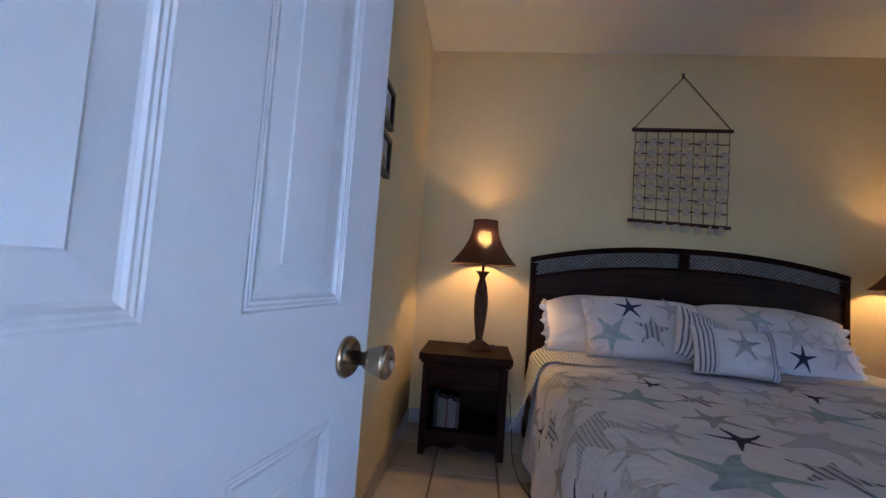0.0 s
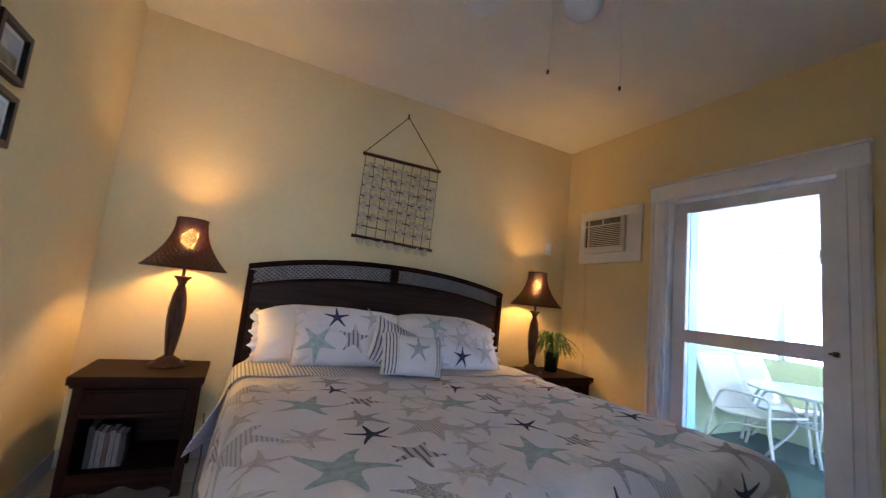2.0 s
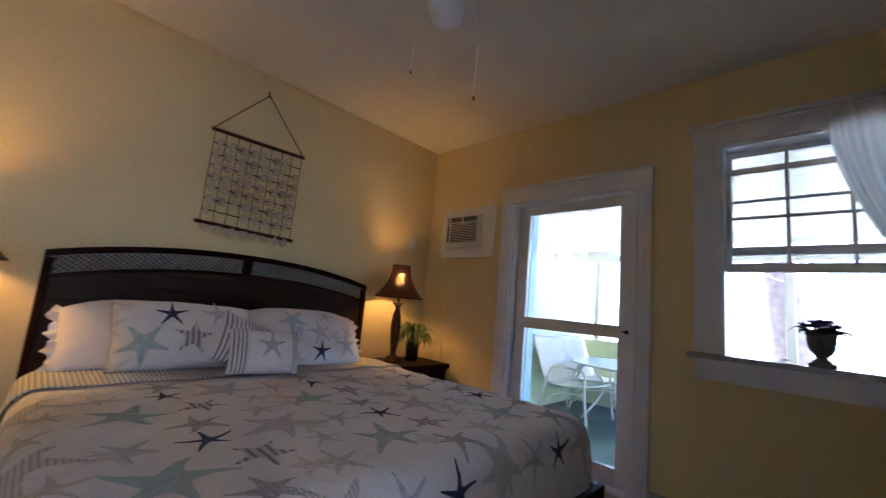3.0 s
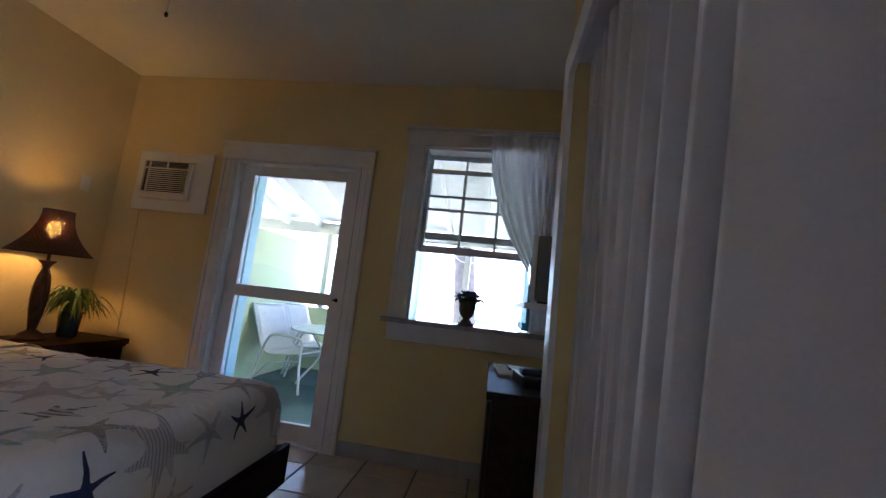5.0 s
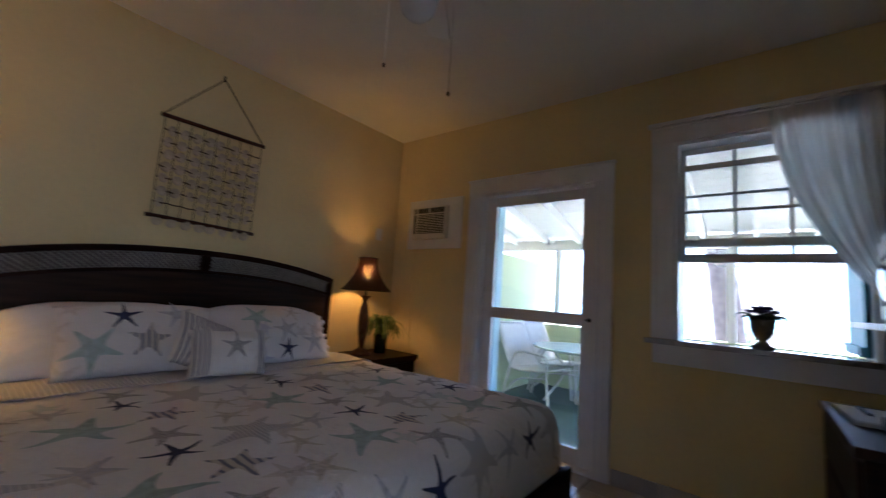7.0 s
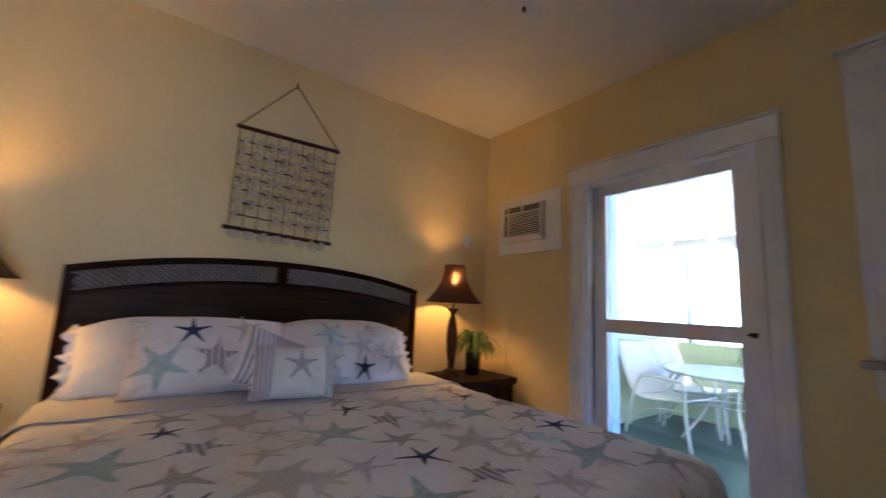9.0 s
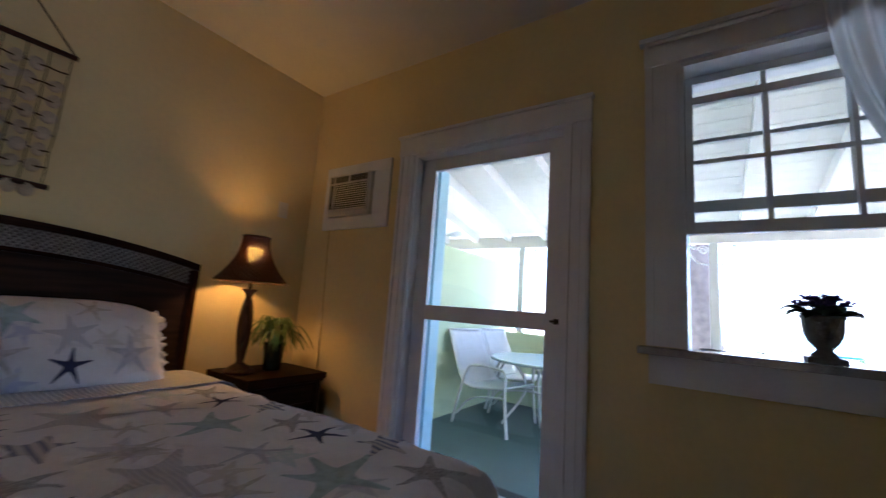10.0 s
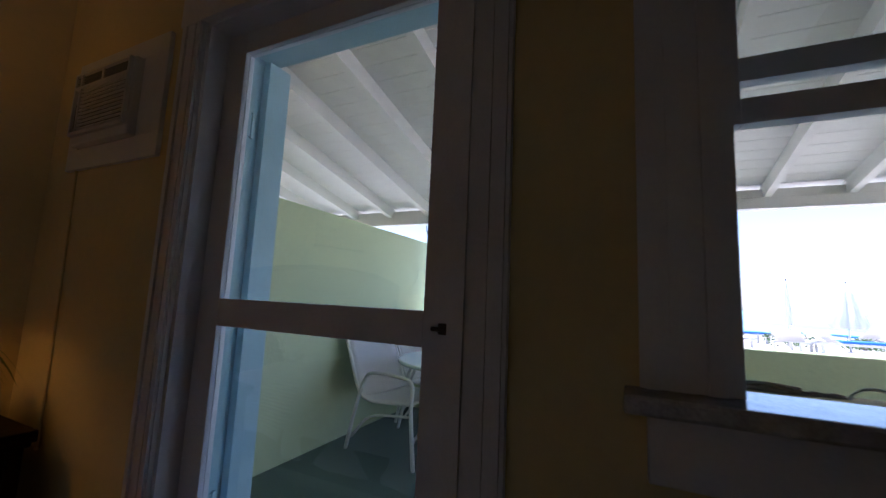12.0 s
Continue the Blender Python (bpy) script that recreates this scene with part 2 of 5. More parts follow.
MATBLACK = mat("dark_door_mat", (0.03, 0.03, 0.03), 0.95, vary=0.2, scale=40, bump=0.5, bump_scale=120)

# ---- mesh helpers ----


def box(bm, x0, x1, y0, y1, z0, z1, bevel=0.0):
    v = [bm.verts.new((x, y, z)) for x in (x0, x1) for y in (y0, y1) for z in (z0, z1)]
    fs = [bm.faces.new([v[k] for k in q]) for q in ((0, 1, 3, 2), (4, 6, 7, 5), (0, 4, 5, 1), (2, 3, 7, 6), (0, 2, 6, 4), (1, 5, 7, 3))]
    if bevel:
        es = list({e for f in fs for e in f.edges})
        bmesh.ops.bevel(bm, geom=es, offset=bevel, segments=2, profile=0.6, affect="EDGES")
    return bm


def boxes(*rows, bevel=0.0):
    bm = bmesh.new()
    for row in rows:
        box(bm, *row, bevel=bevel)
    return bm


def lathe(profile, seg=24, center=(0, 0, 0), close=True):
    """Surface turned round the z axis from (radius, height) pairs."""
    bm = bmesh.new()
    rings = []
    for r, z in profile:
        rings.append([bm.verts.new((center[0] + r * math.cos(2 * math.pi * k / seg), center[1] + r * math.sin(2 * math.pi * k / seg), center[2] + z)) for k in range(seg)])
    for a, b in zip(rings, rings[1:]):
        for k in range(seg):
            bm.faces.new((a[k], a[(k + 1) % seg], b[(k + 1) % seg], b[k]))
    if close:
        bm.faces.new(list(reversed(rings[0])))
        bm.faces.new(rings[-1])
    return bm


def tube(bm, points, r, seg=8, loop=False):
    """A round bar along points."""
    pts = [Vector(p) for p in points]
    rings = []
    n = len(pts)
    up = None
    for k, p in enumerate(pts):
        a, b = (pts[(k - 1) % n], pts[(k + 1) % n]) if loop else (pts[max(k - 1, 0)], pts[min(k + 1, n - 1)])
        d = (b - a).normalized()
        if up is None:
            up = Vector((0, 0, 1)) if abs(d.z) < 0.9 else Vector((1, 0, 0))
        side = d.cross(up).normalized()
        up = side.cross(d).normalized()
        rings.append([bm.verts.new(p + r * (math.cos(2 * math.pi * q / seg) * side + math.sin(2 * math.pi * q / seg) * up)) for q in range(seg)])
    pairs = list(zip(rings, rings[1:])) + ([(rings[-1], rings[0])] if loop else [])
    for a, b in pairs:
        for q in range(seg):
            bm.faces.new((a[q], a[(q + 1) % seg], b[(q + 1) % seg], b[q]))
    if not loop:
        bm.faces.new(list(reversed(rings[0])))
        bm.faces.new(rings[-1])
    return bm


def curve_points(pts, per=6):
    """Catmull-Rom points through the given ones."""
    p = [Vector(q) for q in pts]
    p = [2 * p[0] - p[1]] + p + [2 * p[-1] - p[-2]]
    out = []
    for k in range(1, len(p) - 2):
        for s in range(per):
            t = s / per
            out.append(0.5 * (2 * p[k] + (p[k + 1] - p[k - 1]) * t + (2 * p[k - 1] - 5 * p[k] + 4 * p[k + 1] - p[k + 2]) * t * t + (3 * p[k] - p[k - 1] - 3 * p[k + 1] + p[k + 2]) * t**3))
    return out + [p[-2]]


def sheet(nu, nv, fn, uvfn=None):
    """A grid of fn(u, v) for u, v in 0..1, with cloth coordinates."""
    bm = bmesh.new()
    layer = bm.loops.layers.uv.new("UVMap")
    g = [[bm.verts.new(fn(i / nu, j / nv)) for j in range(nv + 1)] for i in range(nu + 1)]
    for i in range(nu):
        for j in range(nv):
            f = bm.faces.new((g[i][j], g[i + 1][j], g[i + 1][j + 1], g[i][j + 1]))
            for lp, (a, b) in zip(f.loops, ((i, j), (i + 1, j), (i + 1, j + 1), (i, j + 1))):
                lp[layer].uv = uvfn(a / nu, b / nv) if uvfn else (a / nu, b / nv)
    return bm


def part(name, bm, material, parent=None, label="", smooth=False, solid=0.0):
    """Links a bmesh as one mesh object under a thing or part."""
    me = bpy.data.meshes.new(name)
    bmesh.ops.recalc_face_normals(bm, faces=bm.faces)
    bm.to_mesh(me)
    bm.free()
    me.materials.append(material)
    if smooth:
        me.polygons.foreach_set("use_smooth", [True] * len(me.polygons))
    ob = new(name, me)
    if solid:
        md = ob.modifiers.new("thickness", "SOLIDIFY")
        md.thickness, md.offset = solid, -1
    if parent is not None:
        ob.parent = parent
    if label:
        ob["label"] = label
    return ob


def thing(name, label, category, group="", kind="", at=None):
    ob = new(name)
    ob.empty_display_size = 0.1
    if at is not None:
        ob.matrix_basis = at
    return tagged(ob, label, category, group, kind)


def setting(name, bm, material, label, category, smooth=False):
    return tagged(part(name, bm, material, None, label, smooth), label, category, "", "structure")


# ---- room shell ----
W, H, S = 3.515, 2.662, -3.80  # east wall, ceiling, south wall
EX0, EX1 = 0.12, 0.86  # entry doorway
OUT = 3.775  # outer face of the east wall
DY0, DY1, DTOP = -1.02, -1.992, 2.0  # garden door opening
WY0, WY1, WZ0, WZ1 = -2.475, -3.335, 0.93, 2.19  # window opening

setting("floor_base", boxes((-0.05, W + 0.02, S - 0.1, 0.1, -0.2, -0.006)), GROUT, "grey grouted floor slab under the tiles", "floor")
setting("ceiling", boxes((-0.15, W, S - 0.15, 0.0, H, H + 0.12)), CEIL, "off-white plastered ceiling", "ceiling")
setting("wall_north", boxes((-0.15, W, 0.0, 0.15, -0.2, H + 0.12)), WALL, "pale yellow painted wall behind the bed", "wall")
setting("wall_west", boxes((-0.15, 0, S - 0.15, 0, -0.2, H)), WALL, "pale yellow painted wall hung with photographs", "wall")
setting("wall_south", boxes((EX1 + 0.07, W, S - 0.15, S, -0.2, H), (0.0, EX0, S - 0.15, S, -0.2, H), (EX0, EX1, S - 0.15, S, 2.06, H)), WALL, "pale yellow painted wall with the entry doorway", "wall")
setting("hinge_wall", boxes((0.0, 0.042, S, -2.885, 0, H)), WALL, "thickened yellow wall that carries the entry door", "wall")
# unseen slab outside the doorway, added to hold back sky light
setting("entry_light_block", boxes((-3.0, 4.0, S - 10.0, S - 0.15, 2.16, 2.26)), WHITEWOOD, "unseen white slab added to cut daylight at the entry", "roof")
setting(
    "wall_east",
    boxes(
        # beyond y = 0.15 this run is unseen, added to keep northern light off the porch
        (W, OUT, DY0, 7.0, -0.2, 3.9),
        (W, OUT, DY1, DY0, DTOP, 3.9),
        (W, OUT, WY0, DY1, -0.2, 3.9),
        (W, OUT, WY1, WY0, -0.2, WZ0),
        (W, OUT, WY1, WY0, WZ1, 3.9),
        (W, OUT, -7.0, WY1, -0.2, 3.9),
    ),
    WALL,
    "pale yellow painted wall with a door and a window",
    "wall",
)
# closet front: jambs, head and a return wall
PX = 2.20
closet = setting(
    "wall_closet",
    boxes((EX1, EX1 + 0.07, S - 0.15, -3.275, -0.2, H), (PX, PX + 0.09, S, -3.275, -0.2, H), (EX1 + 0.07, PX, -3.40, -3.275, 2.02, H)),
    WALL,
    "pale yellow closet partition",
    "wall",
)

# trim round the closet opening, the door and the window


def casing_v(bm, x, y0, y1, z0, z1, d=-1):
    """Upright casing on a wall of constant x, fluted in three steps."""
    a, b = min(y0, y1), max(y0, y1)
    w = b - a
    box(bm, *sorted((x, x + d * 0.018)), a, b, z0, z1)
    box(bm, *sorted((x + d * 0.018, x + d * 0.026)), a + 0.008, a + w * 0.24, z0, z1)
    box(bm, *sorted((x + d * 0.018, x + d * 0.023)), a + w * 0.36, a + w * 0.64, z0, z1)
    box(bm, *sorted((x + d * 0.018, x + d * 0.026)), a + w * 0.76, b - 0.008, z0, z1)


trim = thing("closet_trim", "white painted trim round the curtained closet opening", "trim", kind="structure")
part("upright_trim", boxes((PX - 0.006, PX + 0.10, -3.275, -3.253, 0, 2.075), bevel=0.003), TRIM, trim)
part("upright_trim", boxes((EX1 - 0.004, EX1 + 0.075, -3.275, -3.253, 0, 2.075), bevel=0.003), TRIM, trim)
part("head_trim", boxes((EX1 + 0.075, PX - 0.006, -3.275, -3.253, 1.965, 2.075), bevel=0.003), TRIM, trim)
part("head_lining", boxes((EX1 + 0.07, PX, -3.36, -3.275, 2.012, 2.02)), TRIM, trim)

door_trim = thing("door_trim", "white fluted door casing with a plain head", "trim", kind="structure")
for y0, y1 in ((-0.905, DY0), (DY1, -2.110)):
    bm = bmesh.new()
    casing_v(bm, W, y0, y1, 0.0, 1.995)
    part("upright_casing", bm, TRIM, door_trim)
part("head_casing", boxes((W - 0.028, W, -2.113, -0.902, 1.995, 2.112), (W - 0.04, W, -2.122, -0.89, 2.112, 2.13), bevel=0.003), TRIM, door_trim)
for y0, y1 in ((DY0, DY0 - 0.018), (DY1 + 0.018, DY1)):
    part("door_jamb", boxes((W - 0.004, 3.63, y1, y0, 0, DTOP)), TRIM, door_trim)
    part("outer_jamb", boxes((3.63, OUT + 0.02, y1, y0, -0.2, DTOP)), CYAN, door_trim, "pale blue painted outer jamb")
part("head_jamb", boxes((W - 0.004, 3.63, DY1 + 0.018, DY0 - 0.018, DTOP - 0.018, DTOP)), TRIM, door_trim)
part("outer_head_jamb", boxes((3.63, OUT + 0.02, DY1 + 0.018, DY0 - 0.018, DTOP - 0.018, DTOP)), CYAN, door_trim, "pale blue painted outer head")
part("threshold", boxes((W, OUT + 0.03, DY1 + 0.018, DY0 - 0.018, -0.2, 0.012), bevel=0.004), TRIM, door_trim)
for z in (0.35, 1.70):
    part("hinge", boxes((3.655, 3.70, DY0 - 0.024, DY0 - 0.018, z - 0.045, z + 0.045), (3.70, 3.712, DY0 - 0.03, DY0 - 0.018, z - 0.05, z + 0.05), bevel=0.001), CYAN, door_trim, "painted-over hinge")
# outer shutter door folded back against the jamb
part("outer_door_edge", boxes((3.735, OUT + 0.06, DY0 - 0.055, DY0 - 0.02, -0.15, DTOP - 0.03), bevel=0.003), CYAN, door_trim, "edge of the folded-back blue outer door")

# ---- garden door: wooden frame with two large panes ----
gd = thing("door_1", "white wooden screen door with two clear panes, closed", "door", kind="structure", at=pose(3.60, 0, 0))
y0, y1 = DY0 - 0.02, DY1 + 0.02
for a, b in ((y0 - 0.095, y0), (y1, y1 + 0.092)):
    part("stile", boxes((-0.02, 0.02, a, b, 0.012, 1.978), bevel=0.003), TRIM, gd)
for a, b in ((0.012, 0.125), (0.965, 1.052), (1.90, 1.978)):
    part("rail", boxes((-0.0195, 0.0195, y1 + 0.092, y0 - 0.095, a, b), bevel=0.003), TRIM, gd)
for a, b in ((0.125, 0.965), (1.052, 1.90)):
    pane = part("pane", boxes((-0.003, 0.003, y1 + 0.092, y0 - 0.095, a, b)), GLASS, gd, "clear glass pane")
    pane.visible_shadow = False
lock = part("latch", boxes((-0.032, -0.02, y1 + 0.002, y1 + 0.046, 1.000, 1.026), (-0.048, -0.032, y1 + 0.016, y1 + 0.030, 1.006, 1.020), bevel=0.003), DARKMETAL, gd, "dark metal slide latch")
part("bolt", tube(bmesh.new(), [(-0.040, y1 - 0.045, 1.013), (-0.040, y1 + 0.058, 1.013)], 0.0055), DARKMETAL, lock, smooth=True)
part("keeper", boxes((-0.044, -0.030, y1 - 0.044, y1 - 0.020, 1.001, 1.025), bevel=0.003), DARKMETAL, lock)

# ---- window ----
win = thing("window_1", "white double-hung window with a six-pane upper sash, lower part open", "window", kind="structure")
for a, b in ((-2.345, WY0), (WY1, -3.455)):
    bm = bmesh.new()
    casing_v(bm, W, a, b, WZ0 + 0.02, WZ1)
    part("upright_casing", bm, TRIM, win)
part("head_casing", boxes((W - 0.026, W, -3.458, -2.342, WZ1, 2.305), (W - 0.045, W, -3.48, -2.325, 2.305, 2.328), bevel=0.003), TRIM, win)
part("window_sill", boxes((W - 0.084, 3.60, -3.49, -2.32, WZ0 - 0.012, WZ0 + 0.018), bevel=0.006), SILLPAINT, win, "glossy white sill with scuffed paint")
part("apron", boxes((W - 0.022, W, -3.455, -2.355, 0.80, WZ0 - 0.012), bevel=0.003), TRIM, win)
for a, b in ((WY0 - 0.02, WY0), (WY1, WY1 + 0.02)):
    part("window_jamb", boxes((W - 0.003, 3.66, a, b, WZ0 + 0.018, WZ1)), TRIM, win)
    part("outer_jamb", boxes((3.66, OUT + 0.02, a, b, WZ0 - 0.02, WZ1)), CYAN, win, "pale blue painted outer jamb")
part("head_jamb", boxes((W - 0.003, OUT, WY1 + 0.02, WY0 - 0.02, WZ1 - 0.02, WZ1)), TRIM, win)
part("outer_sill", boxes((3.60, OUT + 0.05, WY1 + 0.02, WY0 - 0.02, WZ0 - 0.06, WZ0 - 0.008), bevel=0.004), WORNSILL, win, "weathered brown outer sill")
sy0, sy1 = WY0 - 0.02, WY1 + 0.02


def sash(x, zb, zt, stile, name):
    s = part(name, boxes((x - 0.016, x + 0.016, sy0 - stile, sy0, zb, zt), (x - 0.016, x + 0.016, sy1, sy1 + stile, zb, zt), (x - 0.0155, x + 0.0155, sy1 + stile, sy0 - stile, zt - 0.035, zt), (x - 0.0155, x + 0.0155, sy1 + stile, sy0 - stile, zb, zb + 0.05), bevel=0.002), TRIM, win)
    lo, hi, n = sy1 + stile, sy0 - stile, 3
    zm = (zb + 0.05 + zt - 0.035) / 2
    for k in range(1, n):
        y = lo + (hi - lo) * k / n
        part("upright_bar", boxes((x - 0.011, x + 0.011, y - 0.009, y + 0.009, zb + 0.05, zt - 0.035), bevel=0.002), TRIM, s)
    part("cross_bar", boxes((x - 0.0105, x + 0.0105, lo, hi, zm - 0.009, zm + 0.009), bevel=0.002), TRIM, s)
    for j in range(2):
        z0, z1 = ((zb + 0.05, zm), (zm, zt - 0.035))[j]
        for k in range(n):
            pane = part("pane", boxes((x - 0.002, x + 0.002, lo + (hi - lo) * k / n, lo + (hi - lo) * (k + 1) / n, z0, z1)), GLASS, s)
            pane.visible_shadow = False
    return s


sash(3.60, 1.428, 2.050, 0.028, "raised_sash")
sash(3.640, 1.530, 2.168, 0.028, "upper_sash")

# ---- floor tiles and tiled base ----
floor_tiles = thing("floor", "cream ceramic floor tiles with dark grout", "floor", kind="structure")
tile_mesh = {}
XS = [-0.10] + [0.25 + 0.34 * k for k in range(-1, 10)] + [W - 0.002]
XS = sorted(x for x in set(XS) if -0.15 < x <= W)
YS = [-0.002] + [-0.31 - 0.3375 * k for k in range(0, 11)] + [S + 0.002]
for xa, xb in zip(XS, XS[1:]):
    for ya, yb in zip(YS, YS[1:]):
        w, d = round(xb - xa - 0.008, 3), round(ya - yb - 0.008, 3)
        if w < 0.03 or d < 0.03:
            continue
        if (w, d) not in tile_mesh:
            bm = bmesh.new()
            b = 0.004
            lo = [bm.verts.new((sx * w / 2, sy * d / 2, -0.006)) for sx, sy in ((-1, -1), (1, -1), (1, 1), (-1, 1))]
            up = [bm.verts.new((sx * (w / 2 - b), sy * (d / 2 - b), 0.0)) for sx, sy in ((-1, -1), (1, -1), (1, 1), (-1, 1))]
            bm.faces.new(up)
            for k in range(4):
                bm.faces.new((lo[k], lo[(k + 1) % 4], up[(k + 1) % 4], up[k]))
            me = bpy.data.meshes.new("floor_tile")
            bm.to_mesh(me)
            bm.free()
            me.materials.append(TILE)
            tile_mesh[w, d] = me
        t = new("floor_tile", tile_mesh[w, d])
        t.location = ((xa + xb) / 2, (ya + yb) / 2, random.uniform(-0.0006, 0.0004))
        t.parent = floor_tiles

skirting = thing("baseboard", "low grey tile skirting along the walls", "skirting", kind="structure")
base_mesh = {}
for axis, fixed, a, b in (("y", W - 0.006, S + 0.01, -2.115), ("y", W - 0.006, -0.90, -0.012), ("x", -0.006, 0.014, W - 0.014), ("y", 0.006, -2.86, -0.014)):
    n = max(1, round((b - a) / 0.3))
    L = (b - a) / n
    key = (axis, round(L, 3))
    if key not in base_mesh:
        bm = boxes((-0.005, 0.005, -L / 2 + 0.002, L / 2 - 0.002, 0, 0.095) if axis == "y" else (-L / 2 + 0.002, L / 2 - 0.002, -0.005, 0.005, 0, 0.095))
        me = bpy.data.meshes.new("base_tile")
        bmesh.ops.recalc_face_normals(bm, faces=bm.faces)
        bm.to_mesh(me)
        bm.free()
        me.materials.append(BASETILE)
        base_mesh[key] = me
    for k in range(n):
        t = new("base_tile", base_mesh[key])
        c = a + (k + 0.5) * L
        t.location = (fixed, c, 0) if axis == "y" else (c, fixed, 0)
        t.parent = skirting

# ---- entry door, swung open: six raised panels ----
LW, LH, LT = 0.793, 2.03, 0.036
ed = thing("entry_door", "white six-panel entry door, swung wide open", "door", at=pose(0.066, -2.868, 0.008, 0, 0, 78.5))


def panel_door(bm, w, h, t):
    """Leaf along +x from the hinge with stiles, rails and recessed fields."""
    cols = [(0.150, 0.396), (0.500, 0.694)]
    rows = [(0.20, 0.80), (0.970, 1.62), (1.73, h - 0.11)]
    xs = [0, cols[0][0], cols[0][1], cols[1][0], cols[1][1], w]
    zs = [0, rows[0][0], rows[0][1], rows[1][0], rows[1][1], rows[2][0], rows[2][1], h]
    for i in range(5):
        for j in range(7):
            if i in (1, 3) and j in (1, 3, 5):
                continue
            box(bm, xs[i], xs[i + 1], -t / 2, t / 2, zs[j], zs[j + 1])
    return [(c, r) for c in cols for r in rows]


bm = bmesh.new()
fields = panel_door(bm, LW, LH, LT)
bmesh.ops.remove_doubles(bm, verts=bm.verts, dist=0.0005)
part("leaf", bm, DOORWHITE, ed)


def raised_panel(w, h, t):
    """A raised field inside a stepped moulding, both faces."""
    bm = bmesh.new()
    for side in (-1, 1):
        steps = [(0.0, t / 2 + 0.0005), (0.003, t / 2 - 0.0012), (0.006, t / 2 - 0.0004), (0.009, t / 2 - 0.0018), (0.0125, t / 2 - 0.0012), (0.016, t / 2 - 0.0036), (0.020, t / 2 - 0.0048), (0.054, t / 2 - 0.0020), (0.0565, t / 2 - 0.0004)]
        rings = [[bm.verts.new((x, side * d, z)) for x, z in ((-w / 2 + i, -h / 2 + i), (w / 2 - i, -h / 2 + i), (w / 2 - i, h / 2 - i), (-w / 2 + i, h / 2 - i))] for i, d in steps]
        for a, b in zip(rings, rings[1:]):
            for k in range(4):
                bm.faces.new((a[k], a[(k + 1) % 4], b[(k + 1) % 4], b[k]))
        bm.faces.new(rings[-1])
    return bm


for (xa, xb), (za, zb) in fields:
    p = part("panel", raised_panel(xb - xa, zb - za, LT), DOORWHITE, ed)
    p.location = ((xa + xb) / 2, 0, (za + zb) / 2)
# the knob faces the room
for side in (-1, 1):
    rose = part("knob_rose", lathe([(0.033, 0), (0.033, 0.004), (0.028, 0.010), (0.014, 0.012)], 24), BRASS, ed, "brass rose", True)
    rose.matrix_basis = pose(LW - 0.066, side * LT / 2, 0.886, -90 * side)
    knob = part("knob", lathe([(0.011, 0.0), (0.011, 0.022), (0.016, 0.026), (0.021, 0.038), (0.0265, 0.056), (0.026, 0.061), (0.021, 0.064), (0.010, 0.064), (0.0095, 0.061), (0.006, 0.061)], 24), BRASS, ed, "worn brass knob", True)
    knob.matrix_basis = pose(LW - 0.066, side * (LT / 2 + 0.010), 0.886, -90 * side)

# ---- bed ----
bed = thing("bed", "king bed with an arched dark wood headboard and lattice panels", "bed")
BX0, BX1, BTOP, BFOOT = 0.80, 2.72, 0.585, -2.03
part("mattress", boxes((BX0, BX1, BFOOT + 0.02, -0.09, 0.30, BTOP - 0.015), bevel=0.03), SHEET, bed)
part("box_spring", boxes((BX0 + 0.01, BX1 - 0.01, BFOOT + 0.03, -0.09, 0.14, 0.295), bevel=0.01), SHEET, bed)
part("foot_rail", boxes((BX0 - 0.01, BX1 + 0.065, BFOOT - 0.10, BFOOT - 0.07, 0.13, 0.315), bevel=0.004), DARKWOOD, bed)
for x in (BX0 - 0.03, BX1 + 0.015):
    part("side_rail", boxes((x, x + 0.03, BFOOT - 0.069, -0.085, 0.13, 0.31), bevel=0.004), DARKWOOD, bed)
for x in (BX0 + 0.02, BX1 - 0.03):
    part("foot_leg", boxes((x, x + 0.06, BFOOT - 0.02, BFOOT + 0.04, 0.0, 0.15), bevel=0.004), DARKWOODZ, bed)


def arch(x):
    """Height of the headboard's top edge."""
    u = (x - 1.768) / 0.99
    return 1.305 - 0.115 * abs(u) ** 2.2


def strip_along(x0, x1, low, high, ya, yb, n=40):
    bm = bmesh.new()
    cols = []
    for k in range(n + 1):
        x = x0 + (x1 - x0) * k / n
        cols.append([bm.verts.new((x, y, z)) for y, z in ((ya, low(x)), (yb, low(x)), (yb, high(x)), (ya, high(x)))])
    for a, b in zip(cols, cols[1:]):
        for q in range(4):
            bm.faces.new((a[q], a[(q + 1) % 4], b[(q + 1) % 4], b[q]))
    bm.faces.new(cols[0])
    bm.faces.new(list(reversed(cols[-1])))
    return bm


hb = part("headboard", strip_along(0.815, 2.72, lambda x: 0.25, lambda x: arch(x) - 0.135, -0.055, -0.03), BLACKWOOD, bed)
part("top_rail", strip_along(0.778, 2.758, lambda x: arch(x) - 0.036, arch, -0.072, -0.012), DARKWOOD, hb)
part("lower_rail", strip_along(0.815, 2.721, lambda x: arch(x) - 0.150, lambda x: arch(x) - 0.130, -0.066, -0.02), DARKWOOD, hb)
for x0, x1 in ((0.778, 0.815), (2.721, 2.758)):
    part("headboard_post", boxes((x0, x1, -0.070, -0.014, 0.0, 1.155), bevel=0.005), DARKWOODZ, hb)
part("centre_block", boxes((1.742, 1.794, -0.068, -0.016, 1.165, 1.272), bevel=0.003), DARKWOODZ, hb)
LATTICE = mat("whitewashed_cane", (0.32, 0.30, 0.26), 0.8, vary=0.2, scale=30)
